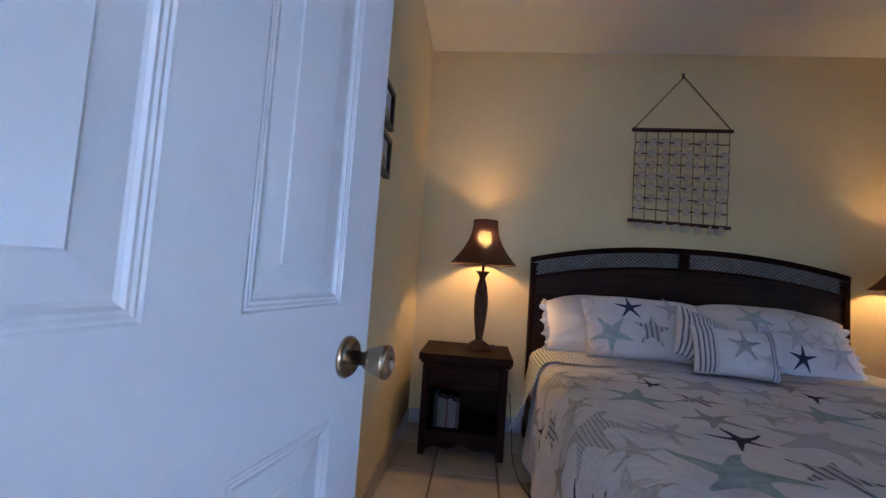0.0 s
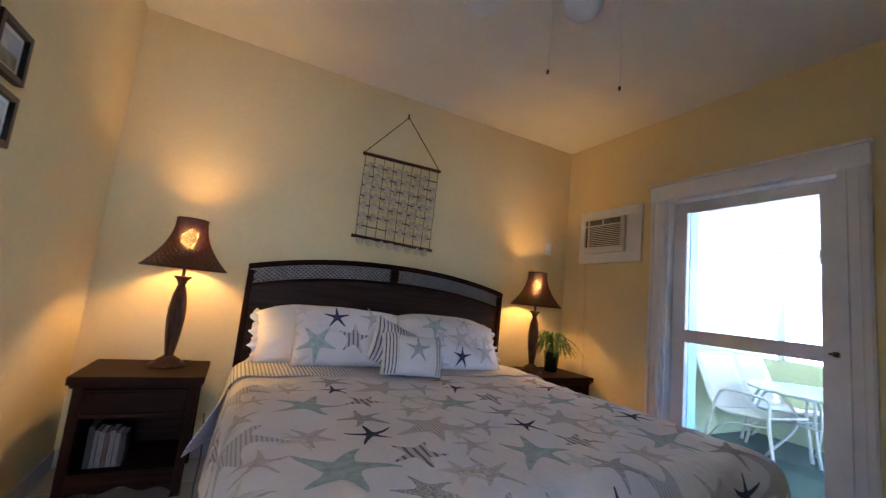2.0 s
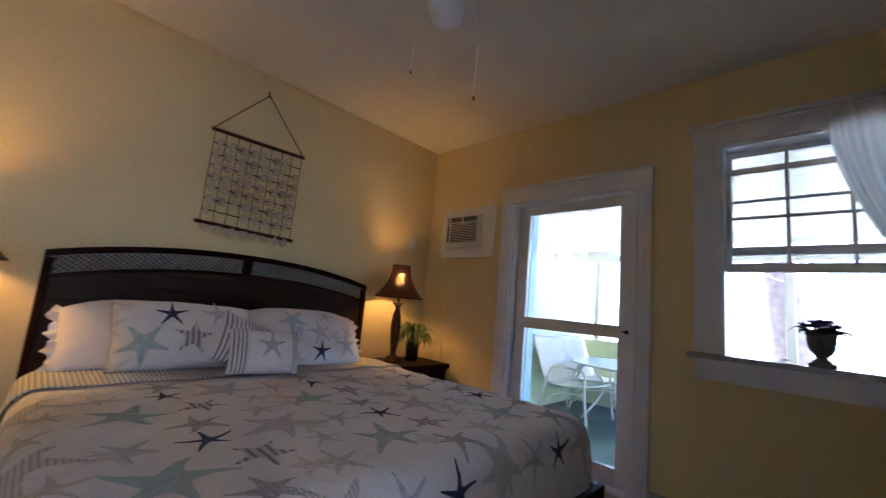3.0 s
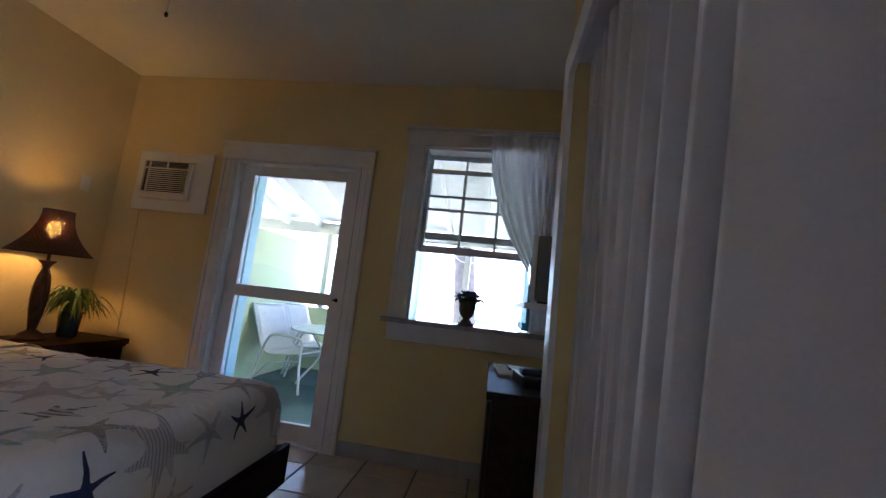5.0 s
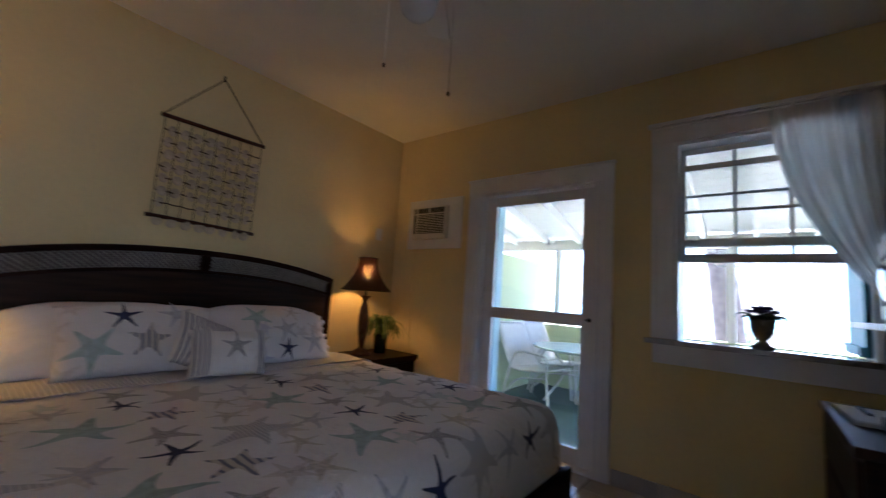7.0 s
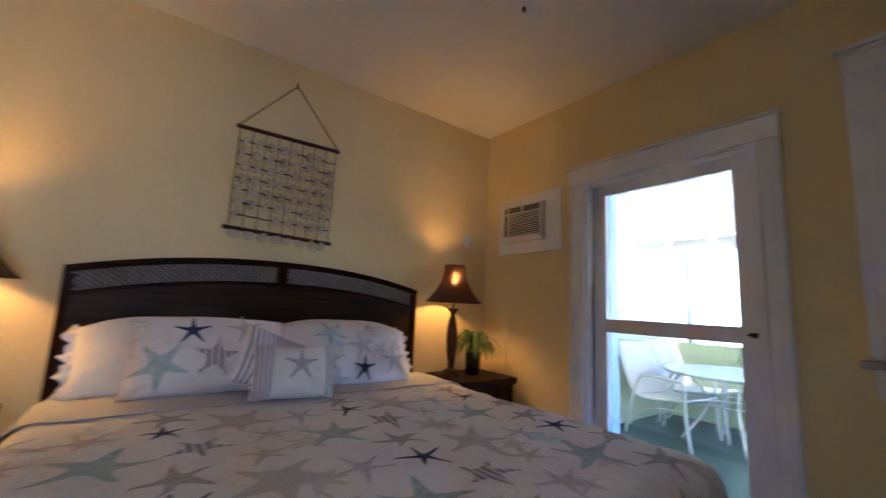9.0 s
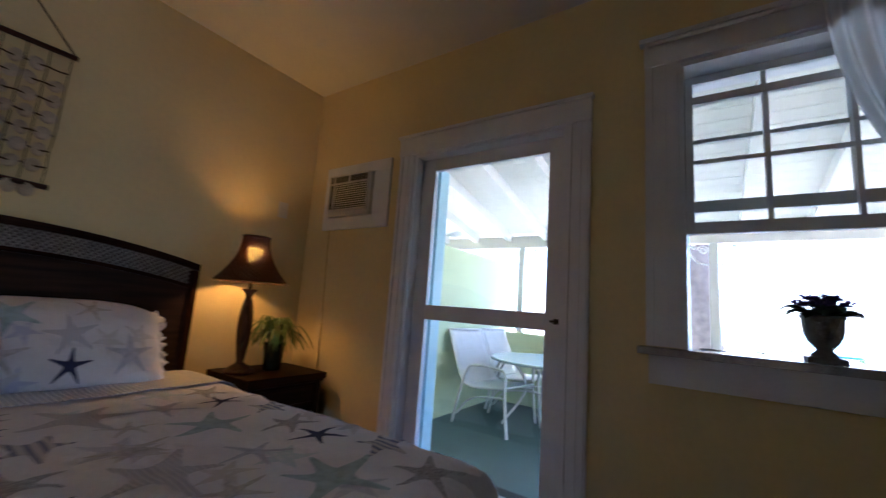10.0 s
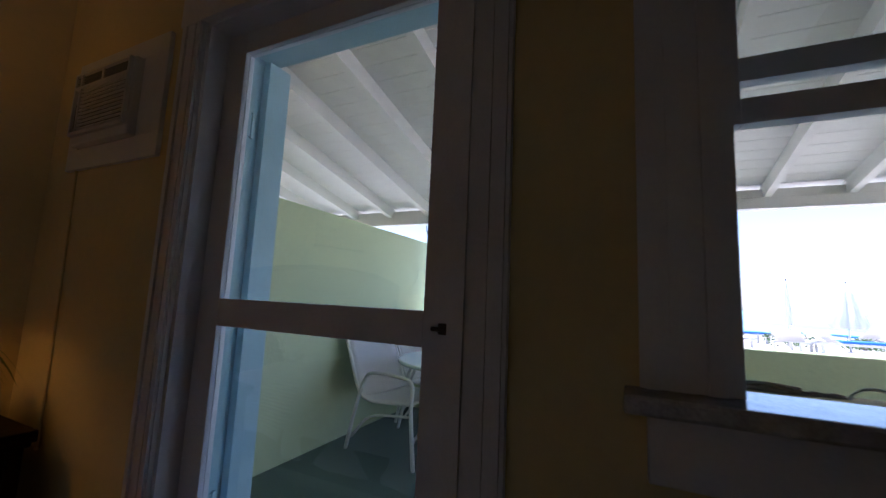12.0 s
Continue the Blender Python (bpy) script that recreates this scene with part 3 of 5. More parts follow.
for x0, x1 in ((0.815, 1.742), (1.794, 2.721)):
    bm = bmesh.new()
    n = int((x1 - x0) / 0.03)
    for k in range(-4, n + 1):
        for sgn in (1, -1):
            pts = []
            for q in range(7):
                u = q / 6
                x = x0 + 0.03 * (k + 4 * (u if sgn > 0 else 1 - u)) 
                if x0 <= x <= x1:
                    pts.append((x, -0.046 - 0.002 * sgn, arch(x) - 0.132 + 0.098 * u))
            if len(pts) > 1:
                tube(bm, pts, 0.0042, 4)
    part("lattice_panel", bm, LATTICE, hb, "pale woven cane lattice")
    part("lattice_back", strip_along(x0, x1, lambda x: arch(x) - 0.13, lambda x: arch(x) - 0.036, -0.034, -0.03, 20), mat("cane_backing", (0.075, 0.07, 0.065), 0.9, vary=0.1, scale=60), hb)


# cloth lying over the mattress: flat on top, rounded at the edges and hanging at the sides
def drape(cx, cy, lo_x, hi_x, foot, top, r, puff, flare=0.10):
    """Place of cloth point (cx, cy) measured along the cloth from the bed's left edge and head."""
    def fold(s, edge):
        """Distance past the edge turned into (out, down)."""
        if s <= -r:
            return s, 0.0
        a = min((s + r) / r, math.pi / 2)
        out, down = -r + r * math.sin(a), r * (1 - math.cos(a))
        rest = s + r - r * math.pi / 2
        return out + max(rest, 0) * flare, down + max(rest, 0) * (1 - flare * flare / 2)
    if cx < (lo_x + hi_x) / 2:
        ox, dx = fold(lo_x - cx, lo_x)
        x = lo_x - ox
    else:
        ox, dx = fold(cx - hi_x, hi_x)
        x = hi_x + ox
    oy, dy = fold(foot - cy, foot)
    y = foot - oy
    down = max(dx, dy) + 0.25 * min(dx, dy)
    n1 = noise.noise(Vector((cx * 2.1, cy * 2.1, 0.3)))
    n2 = noise.noise(Vector((cx * 6.5, cy * 6.5, 4.0)))
    n3 = noise.noise(Vector((cx * 15, cy * 15, 9.0)))
    n4 = noise.noise(Vector((cx * 34, cy * 34, 2.0)))
    lift = puff * (0.6 * n1 + 0.34 * n2 + 0.20 * n3 + 0.10 * n4)
    if down > 0.05:
        wave = 0.014 * math.sin(cy * 17 + 2 * n1) * min(1, (down - 0.05) * 3) if dx > dy else 0.012 * math.sin(cx * 15) * min(1, (down - 0.05) * 3)
        if dx >= dy:
            x += (wave + lift) * (1 if x > 1.7 else -1)
        else:
            y -= wave + lift
        return Vector((x, y, top - down))
    return Vector((x, y, top - down + lift))


QX0, QX1, QF = 0.765, 2.745, -2.065


def quilt_point(cx, cy, up=0.0):
    p = drape(cx, cy, QX0, QX1, QF, 0.617, 0.10, 0.018)
    return p + Vector((0, 0, up))


quilt = tagged(
    part("quilt", sheet(200, 150, lambda u, v: quilt_point(0.29 + 2.84 * u, -0.60 - 1.77 * v), lambda u, v: (0.29 + 2.84 * u, -0.60 - 1.77 * v)), QUILT, None, smooth=True, solid=0.008),
    "white quilt printed with navy, teal and grey starfish",
    "quilt",
)
fold_sheet = tagged(
    part("striped_sheet", sheet(110, 24, lambda u, v: drape(0.44 + 2.62 * u, -0.30 - (0.37 + 0.8 * max(0, 0.13 - u)) * v, QX0 - 0.012, QX1 + 0.012, QF, 0.6285, 0.10, 0.018, 0.12 + 0.34 * v * v), lambda u, v: (0.44 + 2.62 * u, -0.3 - 0.37 * v)), STRIPE, None, smooth=True, solid=0.004),
    "blue and white striped sheet folded back over the quilt",
    "bed sheet",
)


def star_outline(r, rot, sharp=0.30):
    """Angles and distances round five slender, tapering arms."""
    out = []
    for k in range(5):
        a = rot + k * 2 * math.pi / 5
        fat = sharp / 0.30
        for da, d in ((-0.37, 0.36 * fat), (-0.165 * fat, 0.56), (-0.075 * fat, 0.80), (-0.03, 0.97), (0.03, 0.97), (0.075 * fat, 0.80), (0.165 * fat, 0.56), (0.37, 0.36 * fat), (math.pi / 5, sharp)):
            out.append((a + da, r * d))
    return out


def print_star(x, y, r, rot, material, squash=1.0, sharp=0.27):
    """A starfish printed on the quilt, following its surface."""
    bm = bmesh.new()
    layer = bm.loops.layers.uv.new("UVMap")
    edge = star_outline(r, rot, sharp=sharp)
    steps = 7
    bend = [random.uniform(-0.22, 0.22) for _ in range(5)]
    size = [random.uniform(0.82, 1.15) for _ in range(5)]
    rings = []
    for s in range(1, steps + 1):
        ring = []
        for k, (a, rr) in enumerate(edge):
            f = s / steps
            arm = k // 9
            if k % 9 < 8:
                far = f * rr / r
                rr, a = rr * (1 + (size[arm] - 1) * far), a + bend[arm] * far * far
            ring.append((x + rr * f * math.cos(a), y + rr * f * math.sin(a) * squash))
        rings.append(ring)
    def put(q):
        v = bm.verts.new(quilt_point(q[0], q[1]))
        e = 0.006
        a, b = quilt_point(q[0] + e, q[1]) - quilt_point(q[0] - e, q[1]), quilt_point(q[0], q[1] + e) - quilt_point(q[0], q[1] - e)
        v.co += a.cross(b).normalized() * 0.003
        return v
    centre = put((x, y))
    made = [[put(q) for q in ring] for ring in rings]
    uvs = {centre: (x, y)}
    for ring, row in zip(rings, made):
        uvs.update(dict(zip(row, ring)))
    m = len(edge)
    for k in range(m):
        bm.faces.new((centre, made[0][k], made[0][(k + 1) % m]))
        for a, b in zip(made, made[1:]):
            bm.faces.new((a[k], b[k], b[(k + 1) % m], a[(k + 1) % m]))
    for f in bm.faces:
        for lp in f.loops:
            lp[layer].uv = uvs[lp.vert]
    return part("printed_starfish", bm, material, quilt, smooth=True)

# the print repeats every 0.655 m across and 0.585 m along the quilt
for i in range(-2, 4):
    for j in range(-1, 3):
        cx, cy = 1.205 + 0.655 * i - (0.08 if j == 2 else 0), -0.955 - 0.587 * j
        for ox, oy, r, rot, material, sharp in (
            (0, 0, 0.088, 0.35, NAVY, 0.25),
            (0.088, -0.195, 0.100, 0.95, ZEBRA, 0.40),
            (-0.155, -0.25, 0.150, 1.25, TEAL, 0.34),
            (0.018, -0.415, 0.105, 0.55, SPECKLE, 0.32),
            (-0.20, 0.012, 0.105, 0.75, PALEBLUE, 0.26),
            (0.235, 0.03, 0.158, 0.95, BLUEGREY, 0.36),
            (0.245, -0.345, 0.100, 0.40, TAUPE, 0.30),
            (0.30, -0.16, 0.085, 0.15, TAUPE, 0.26),
        ):
            x, y = cx + ox, cy + oy
            if 0.40 < x < 3.0 and -2.30 < y < -0.72:
                print_star(x, y, r, rot, material, 1.0, sharp)

# ---- pillows ----


def cushion(w, h, t, power=2.2, n=30, seed=0.0, corner=0.0):
    """A stuffed cushion in its own plane: x across, z up, y thick, with softly dented faces and slumped upper corners."""
    bm = bmesh.new()
    layer = bm.loops.layers.uv.new("UVMap")
    for side in (-1, 1):
        g = []
        for i in range(n + 1):
            row = []
            for j in range(n + 1):
                u, v = 2 * i / n - 1, 2 * j / n - 1
                fat = (max(0, 1 - abs(u) ** power) * max(0, 1 - abs(v) ** power)) ** 0.5
                pull = 1 - 0.06 * (1 - v * v) * abs(u) + 0.02 * noise.noise(Vector((v * 2 + seed, u, 7.0)))
                pullv = 1 - 0.10 * (1 - u * u) * abs(v) - 0.05 * u * u * abs(v) + 0.03 * noise.noise(Vector((u * 2 + seed, v, 3.0)))
                if v > 0:
                    pullv -= corner * abs(u) ** 3.5
                dent = 0.10 * noise.noise(Vector((u * 1.7 + seed, v * 1.7, side * 3.0 + seed))) + 0.06 * noise.noise(Vector((u * 5 + seed, v * 5, side * 2.0))) + 0.035 * noise.noise(Vector((u * 11 + seed, v * 7, side * 5.0))) * (0.4 + abs(u))
                row.append(bm.verts.new((u * w / 2 * pull, side * t / 2 * fat * (1 + dent * 2), v * h / 2 * pullv)))
            g.append(row)
        for i in range(n):
            for j in range(n):
                f = bm.faces.new((g[i][j], g[i + 1][j], g[i + 1][j + 1], g[i][j + 1]))
                for lp, (a, b) in zip(f.loops, ((i, j), (i + 1, j), (i + 1, j + 1), (i, j + 1))):
                    lp[layer].uv = (a / n * w + seed, b / n * h + seed)
    bmesh.ops.remove_doubles(bm, verts=bm.verts, dist=0.0004)
    return bm


def cushion_star(parent, x, z, r, rot, t, material, w, h, sharp=0.28):
    """A starfish printed on a cushion's front."""
    bm = bmesh.new()
    layer = bm.loops.layers.uv.new("UVMap")
    def place(px, pz):
        u, v = px / (w / 2), pz / (h / 2)
        fat = (max(0, 1 - abs(u) ** 2.2) * max(0, 1 - abs(v) ** 2.2)) ** 0.5
        return (px, -t / 2 * fat * 1.14 - 0.007, pz)
    edge = star_outline(r, rot, sharp=sharp)
    rings = []
    for s in range(1, 6):
        rings.append([(x + rr * s / 5 * math.cos(a), z + rr * s / 5 * math.sin(a)) for a, rr in edge])
    c = bm.verts.new(place(x, z))
    uvs = {c: (x, z)}
    rows = []
    for ring in rings:
        row = [bm.verts.new(place(*q)) for q in ring]
        uvs.update(dict(zip(row, ring)))
        rows.append(row)
    m = len(edge)
    for k in range(m):
        bm.faces.new((c, rows[0][k], rows[0][(k + 1) % m]))
        for a, b in zip(rows, rows[1:]):
            bm.faces.new((a[k], b[k], b[(k + 1) % m], a[(k + 1) % m]))
    for f in bm.faces:
        for lp in f.loops:
            lp[layer].uv = uvs[lp.vert]
    part("printed_starfish", bm, material, parent, smooth=True)


def frill(w, h, d, side):
    """A ruffled flange at one end of a pillow case."""
    def fn(u, v):
        z = (v - 0.56) * h * (1 + 0.15 * u)
        wave = 0.013 * math.sin(v * 41 + u) * u
        tooth = 1 + 0.22 * math.sin(v * 23 + 1) + 0.14 * math.sin(v * 47 + 1)
        return (side * (w / 2 - 0.045 + u * d * tooth), wave + 0.010 * math.sin(v * 13) * u, z)
    return sheet(6, 60, fn)


# pillow cases with frilled ends, leaning on the headboard
for x, w, side, yaw, tip in ((1.295, 0.88, -1, 2, 0), (2.12, 0.84, 1, -3, 0)):
    p = thing("bed_pillow", "white pillow with a frilled cotton case on the bed", "pillow", "bed pillows", at=pose(x, -0.215, 0.79, -33, tip, yaw))
    part("pillow_body", cushion(w, 0.43, 0.21, seed=x, corner=0.34), SHEET, p, smooth=True)
    part("frill", frill(w, 0.30, 0.055, side), SHEET, p, smooth=True, solid=0.002)
sham = thing("sham_pillow", "white pillow sham printed with navy and teal starfish", "pillow", "sham pillows", at=pose(1.40, -0.36, 0.795, -33, 0, 0))
part("sham_body", cushion(0.69, 0.42, 0.19, seed=1.0, corner=0.10), SHAM, sham, smooth=True)
for a in ((-0.10, 0.075, 0.082, 0.3, NAVY, 0.27), (-0.215, -0.085, 0.118, 0.9, TEAL, 0.36), (0.0, -0.06, 0.098, 0.2, ZEBRA, 0.40), (0.13, 0.085, 0.095, 0.5, PALEBLUE, 0.30), (0.20, -0.10, 0.085, 0.1, TAUPE, 0.28)):
    cushion_star(sham, a[0], a[1], a[2], a[3], 0.19, a[4], 0.69, 0.42, a[5])
part("piping", tube(bmesh.new(), [(-0.337, 0.0, -0.17 + 0.34 * k / 12) for k in range(13)], 0.004, 5), SHEET, sham, smooth=True)
sham2 = thing("sham_pillow", "white pillow sham with pale blue starfish, slumped sideways", "pillow", "sham pillows", at=pose(2.11, -0.365, 0.782, -33, 1, -2))
part("sham_body", cushion(0.80, 0.42, 0.20, seed=6.0, corner=0.26), SHAM, sham2, smooth=True)
part("frill", frill(0.80, 0.30, 0.04, 1), SHAM, sham2, smooth=True, solid=0.002)
for a in ((0.035, -0.01, 0.095, 0.5, BLUEGREY, 0.32), (0.04, -0.135, 0.070, 0.25, NAVY, 0.28), (-0.142, 0.075, 0.098, 0.8, TEAL, 0.36), (0.235, -0.09, 0.095, 0.4, PALEBLUE, 0.32), (0.10, 0.115, 0.070, 0.0, TAUPE, 0.27), (-0.16, -0.09, 0.09, 0.3, TAUPE, 0.28)):
    cushion_star(sham2, a[0], a[1], a[2], a[3], 0.20, a[4], 0.80, 0.42, a[5])
cush = thing("throw_cushion", "small navy and white striped cushion turned on its corner", "cushion", "throw cushions", at=pose(1.630, -0.545, 0.775, -30, 22, 4))
part("cushion_body", cushion(0.315, 0.315, 0.12, seed=3.0), STRIPEV, cush, smooth=True)
cush = thing("throw_cushion", "small cream cushion with a grey starfish and striped ends", "cushion", "throw cushions", at=pose(1.70, -0.675, 0.742, -22, 2, -6))
part("cushion_body", cushion(0.37, 0.255, 0.14, power=3.0, seed=9.0), SHEET, cush, smooth=True)
cushion_star(cush, 0.018, 0.022, 0.080, 0.3, 0.14, SPECKLE, 0.37, 0.255, 0.32)
for a, b in ((-0.178, -0.096), (0.134, 0.178)):
    def end_band(u, v, a=a, b=b):
        px, pz = a + (b - a) * u, (v - 0.5) * 0.235
        fat = (max(0, 1 - abs(px / 0.185) ** 3.0) * max(0, 1 - abs(pz / 0.1275) ** 3.0)) ** 0.5
        return (px, -0.07 * fat * 1.12 - 0.006, pz)
    part("striped_band", sheet(8, 12, end_band, lambda u, v, a=a, b=b: (a + (b - a) * u, v)), STRIPEB, cush, smooth=True)

# ---- bedside tables, lamps, books, plant ----


def nightstand(at):
    ns = thing("nightstand", "dark stained wooden nightstand with one drawer and an open shelf", "nightstand", "bedside tables", at=at)
    part("top", boxes((-0.27, 0.27, -0.235, 0.215, 0.535, 0.575), bevel=0.006), DARKWOOD, ns, "scuffed dark wooden top")
    part("moulding", boxes((-0.258, 0.258, -0.224, 0.212, 0.520, 0.535), bevel=0.003), DARKWOOD, ns)
    for x in (-0.245, 0.205):
        for y in (-0.215, 0.17):
            part("leg", boxes((x, x + 0.04, y, y + 0.04, 0.0, 0.52), bevel=0.003), DARKWOODZ, ns)
    for x in (-0.238, 0.222):
        part("side_panel", boxes((x, x + 0.016, -0.175, 0.17, 0.09, 0.52)), DARKWOOD, ns)
    part("back_panel", boxes((-0.205, 0.205, 0.185, 0.197, 0.09, 0.52)), DARKWOOD, ns)
    dr = part("drawer", boxes((-0.203, 0.203, -0.212, 0.16, 0.402, 0.514), bevel=0.004), DARKWOOD, ns)
    part("drawer_groove", boxes((-0.185, 0.185, -0.218, -0.212, 0.418, 0.50), bevel=0.002), DARKWOOD, dr)
    part("drawer_rail", boxes((-0.205, 0.205, -0.205, 0.185, 0.382, 0.398)), DARKWOOD, ns)
    part("shelf", boxes((-0.222, 0.222, -0.205, 0.185, 0.118, 0.136), bevel=0.002), DARKWOOD, ns)
    bm = strip_along(-0.205, 0.205, lambda x: 0.03 + 0.028 * (1 - abs(x / 0.205) ** 2) + 0.01 * math.cos(x * 40), lambda x: 0.118, -0.208, -0.192, 30)
    part("apron", bm, DARKWOOD, ns)
    return ns


nightstand(pose(0.385, -0.255, 0))
nightstand(pose(3.165, -0.255, 0))


def table_lamp(at):
    """Turned wooden base under a bell shade of woven rattan, lit."""
    lamp = thing("table_lamp", "dark turned wooden table lamp with a woven rattan shade, lit", "table lamp", "bedside lamps", at=at)
    base = [(0.086, 0.0), (0.088, 0.008), (0.082, 0.018), (0.064, 0.024), (0.060, 0.034), (0.040, 0.046), (0.024, 0.058)]
    body = [(0.022, 0.058), (0.021, 0.07), (0.026, 0.10), (0.036, 0.18), (0.042, 0.26), (0.041, 0.32), (0.032, 0.39), (0.020, 0.435), (0.017, 0.45), (0.022, 0.455), (0.022, 0.463), (0.030, 0.475), (0.042, 0.488), (0.042, 0.494)]
    part("base", lathe(base, 32), RATTAN, lamp, smooth=True)
    bm = lathe(body, 24)
    for v in bm.verts:  # shallow fluting
        a = math.atan2(v.co.y, v.co.x)
        k = 1 + 0.05 * math.cos(8 * a)
        v.co.x, v.co.y = v.co.x * k, v.co.y * k
    part("stem", bm, RATTAN, lamp, smooth=True)
    part("neck", lathe([(0.009, 0.494), (0.009, 0.60), (0.016, 0.602), (0.016, 0.64)], 12), DARKMETAL, lamp, smooth=True)
    bulb = part("bulb", lathe([(0.014, 0.64), (0.022, 0.655), (0.041, 0.69), (0.045, 0.715), (0.036, 0.745), (0.010, 0.760)], 16), BULB, lamp, "glowing warm bulb", True)
    sh = part("shade", tube(bmesh.new(), [(0.207 * math.cos(k * math.pi / 32), 0.207 * math.sin(k * math.pi / 32), 0.540) for k in range(64)], 0.0055, 6, True), RATTAN, lamp, "woven brown rattan shade", True)

    def radius(f):
        """Bell: f runs from the rim up to the top."""
        return 0.075 + 0.132 * (1 - f) ** 2.1

    n, ribs = 25, 30
    seg = ribs * 2
    bm = bmesh.new()
    for k in range(n):
        f0, f1 = k / n, (k + 0.985) / n
        rows = []
        for q in range(seg):
            a = 2 * math.pi * q / seg
            d = 0.0024 * math.cos(math.pi * (q + k))
            rows.append([bm.verts.new((r * math.cos(a), r * math.sin(a), 0.541 + 0.275 * f)) for r, f in ((radius(f0) + d, f0), (radius(f0) + d + 0.0016, f0), (radius(f1) + d + 0.0016, f1), (radius(f1) + d, f1))])
        for q in range(seg):
            a, b = rows[q], rows[(q + 1) % seg]
            for e in range(4):
                bm.faces.new((a[e], b[e], b[(e + 1) % 4], a[(e + 1) % 4]))
    part("weave", bm, WEAVE, sh)
    bm = bmesh.new()
    for q in range(ribs):
        a = 2 * math.pi * (q + 0.5) / ribs
        tube(bm, [(radius(f / 8) * math.cos(a), radius(f / 8) * math.sin(a), 0.541 + 0.275 * f / 8) for f in range(9)], 0.0022, 4)
    part("ribs", bm, RATTAN, sh)
    part("top_ring", tube(bmesh.new(), [(0.077 * math.cos(k * math.pi / 16), 0.077 * math.sin(k * math.pi / 16), 0.817) for k in range(32)], 0.005, 6, True), RATTAN, sh, smooth=True)
    bm = bmesh.new()
    for q in range(3):
        a = 2.1 * q
        tube(bm, [(0.012 * math.cos(a), 0.012 * math.sin(a), 0.62), (0.05 * math.cos(a), 0.05 * math.sin(a), 0.70), (0.074 * math.cos(a), 0.074 * math.sin(a), 0.80)], 0.0015, 4)
    part("shade_holder", bm, DARKMETAL, sh)
    bm = bmesh.new()
    tube(bm, curve_points([(0.05, 0.07, 0.006), (0.09, 0.06, 0.02), (0.115, 0.05, 0.012), (0.10, 0.10, 0.004), (0.06, 0.16, 0.004)]), 0.003, 6)
    part("cord", bm, BLACK, lamp, smooth=True)
    return lamp


BULB = mat("lamp_bulb", (0.9, 0.8, 0.6), 0.5, emit=((1.0, 0.475, 0.065), BULB_POWER))
table_lamp(pose(0.455, -0.215, 0.5755))
table_lamp(pose(2.985, -0.235, 0.5755, 0, 0, 40))

# books standing in the left nightstand
x = 0.215
for k, (w, h, c) in enumerate(((0.022, 0.19, (0.05, 0.05, 0.06)), (0.016, 0.17, (0.55, 0.5, 0.42)), (0.024, 0.165, (0.62, 0.58, 0.5)), (0.014, 0.16, (0.4, 0.13, 0.1)), (0.022, 0.168, (0.6, 0.55, 0.48)), (0.018, 0.155, (0.66, 0.6, 0.55)), (0.02, 0.15, (0.12, 0.08, 0.08)))):
    bk = thing("book", ("dark" if sum(c) < 0.4 else "red" if c[0] > 2 * c[1] else "cream") + " paperback book standing on the nightstand shelf", "book", "books in the nightstand", at=pose(x, -0.40, 0.1365))
    x += w + 0.002
    # cover colours scaled to 0.22: the shelf's shade is put into them
    cover = mat("book_cover", tuple(0.22 * q for q in c), 0.5, vary=0.1, scale=30)
    part("cover", boxes((0, 0.0015, 0, 0.11, 0, h), (w - 0.0015, w, 0, 0.11, 0, h), (0.0015, w - 0.0015, -0.001, 0.001, 0, h)), cover, bk)
    part("pages", boxes((0.0015, w - 0.0015, 0.002, 0.107, 0.003, h - 0.004)), PAPER, bk)

# lamp cable trailing to the floor
bm = bmesh.new()
tube(bm, curve_points([(0.672, -0.16, 0.30), (0.69, -0.22, 0.10), (0.685, -0.40, 0.012), (0.695, -0.62, 0.006), (0.73, -0.78, 0.006), (0.77, -0.84, 0.006)]), 0.0035, 6)
tagged(part("power_cord", bm, BLACK, None, smooth=True), "black power cord trailing on the floor beside the bed", "cord")

# spider plant in a glazed pot on the far nightstand
plant = thing("potted_plant", "green spider plant in a dark green glazed pot", "plant", at=pose(3.20, -0.235, 0.5755))
part("pot", lathe([(0.048, 0), (0.053, 0.01), (0.059, 0.10), (0.063, 0.155), (0.066, 0.165), (0.060, 0.165), (0.058, 0.145)], 28), GREENGLAZE, plant, smooth=True)
part("soil", lathe([(0.058, 0.138), (0.04, 0.146), (0.01, 0.148)], 16), MATBLACK, plant)


def blade_leaf(bm, base, yaw, length, rise, width):
    """A long arching leaf with a folded middle."""
    d = Vector((math.cos(yaw), math.sin(yaw), 0))
    side = Vector((-d.y, d.x, 0))
    rows = []
    n = 9
    for k in range(n + 1):
        f = k / n
        out = length * (0.9 * f + 0.1 * f * f)
        z = rise * (2.6 * f - 2.65 * f * f)
        c = Vector(base) + d * out + Vector((0, 0, z))
        w = width * (0.35 + 1.1 * f) * (1 - f) ** 0.6 if k < n else 0.0004
        rows.append([bm.verts.new(c + side * w + Vector((0, 0, w * 0.4))), bm.verts.new(c), bm.verts.new(c - side * w + Vector((0, 0, w * 0.4)))])
    for a, b in zip(rows, rows[1:]):
        for q in range(2):
            bm.faces.new((a[q], a[q + 1], b[q + 1], b[q]))


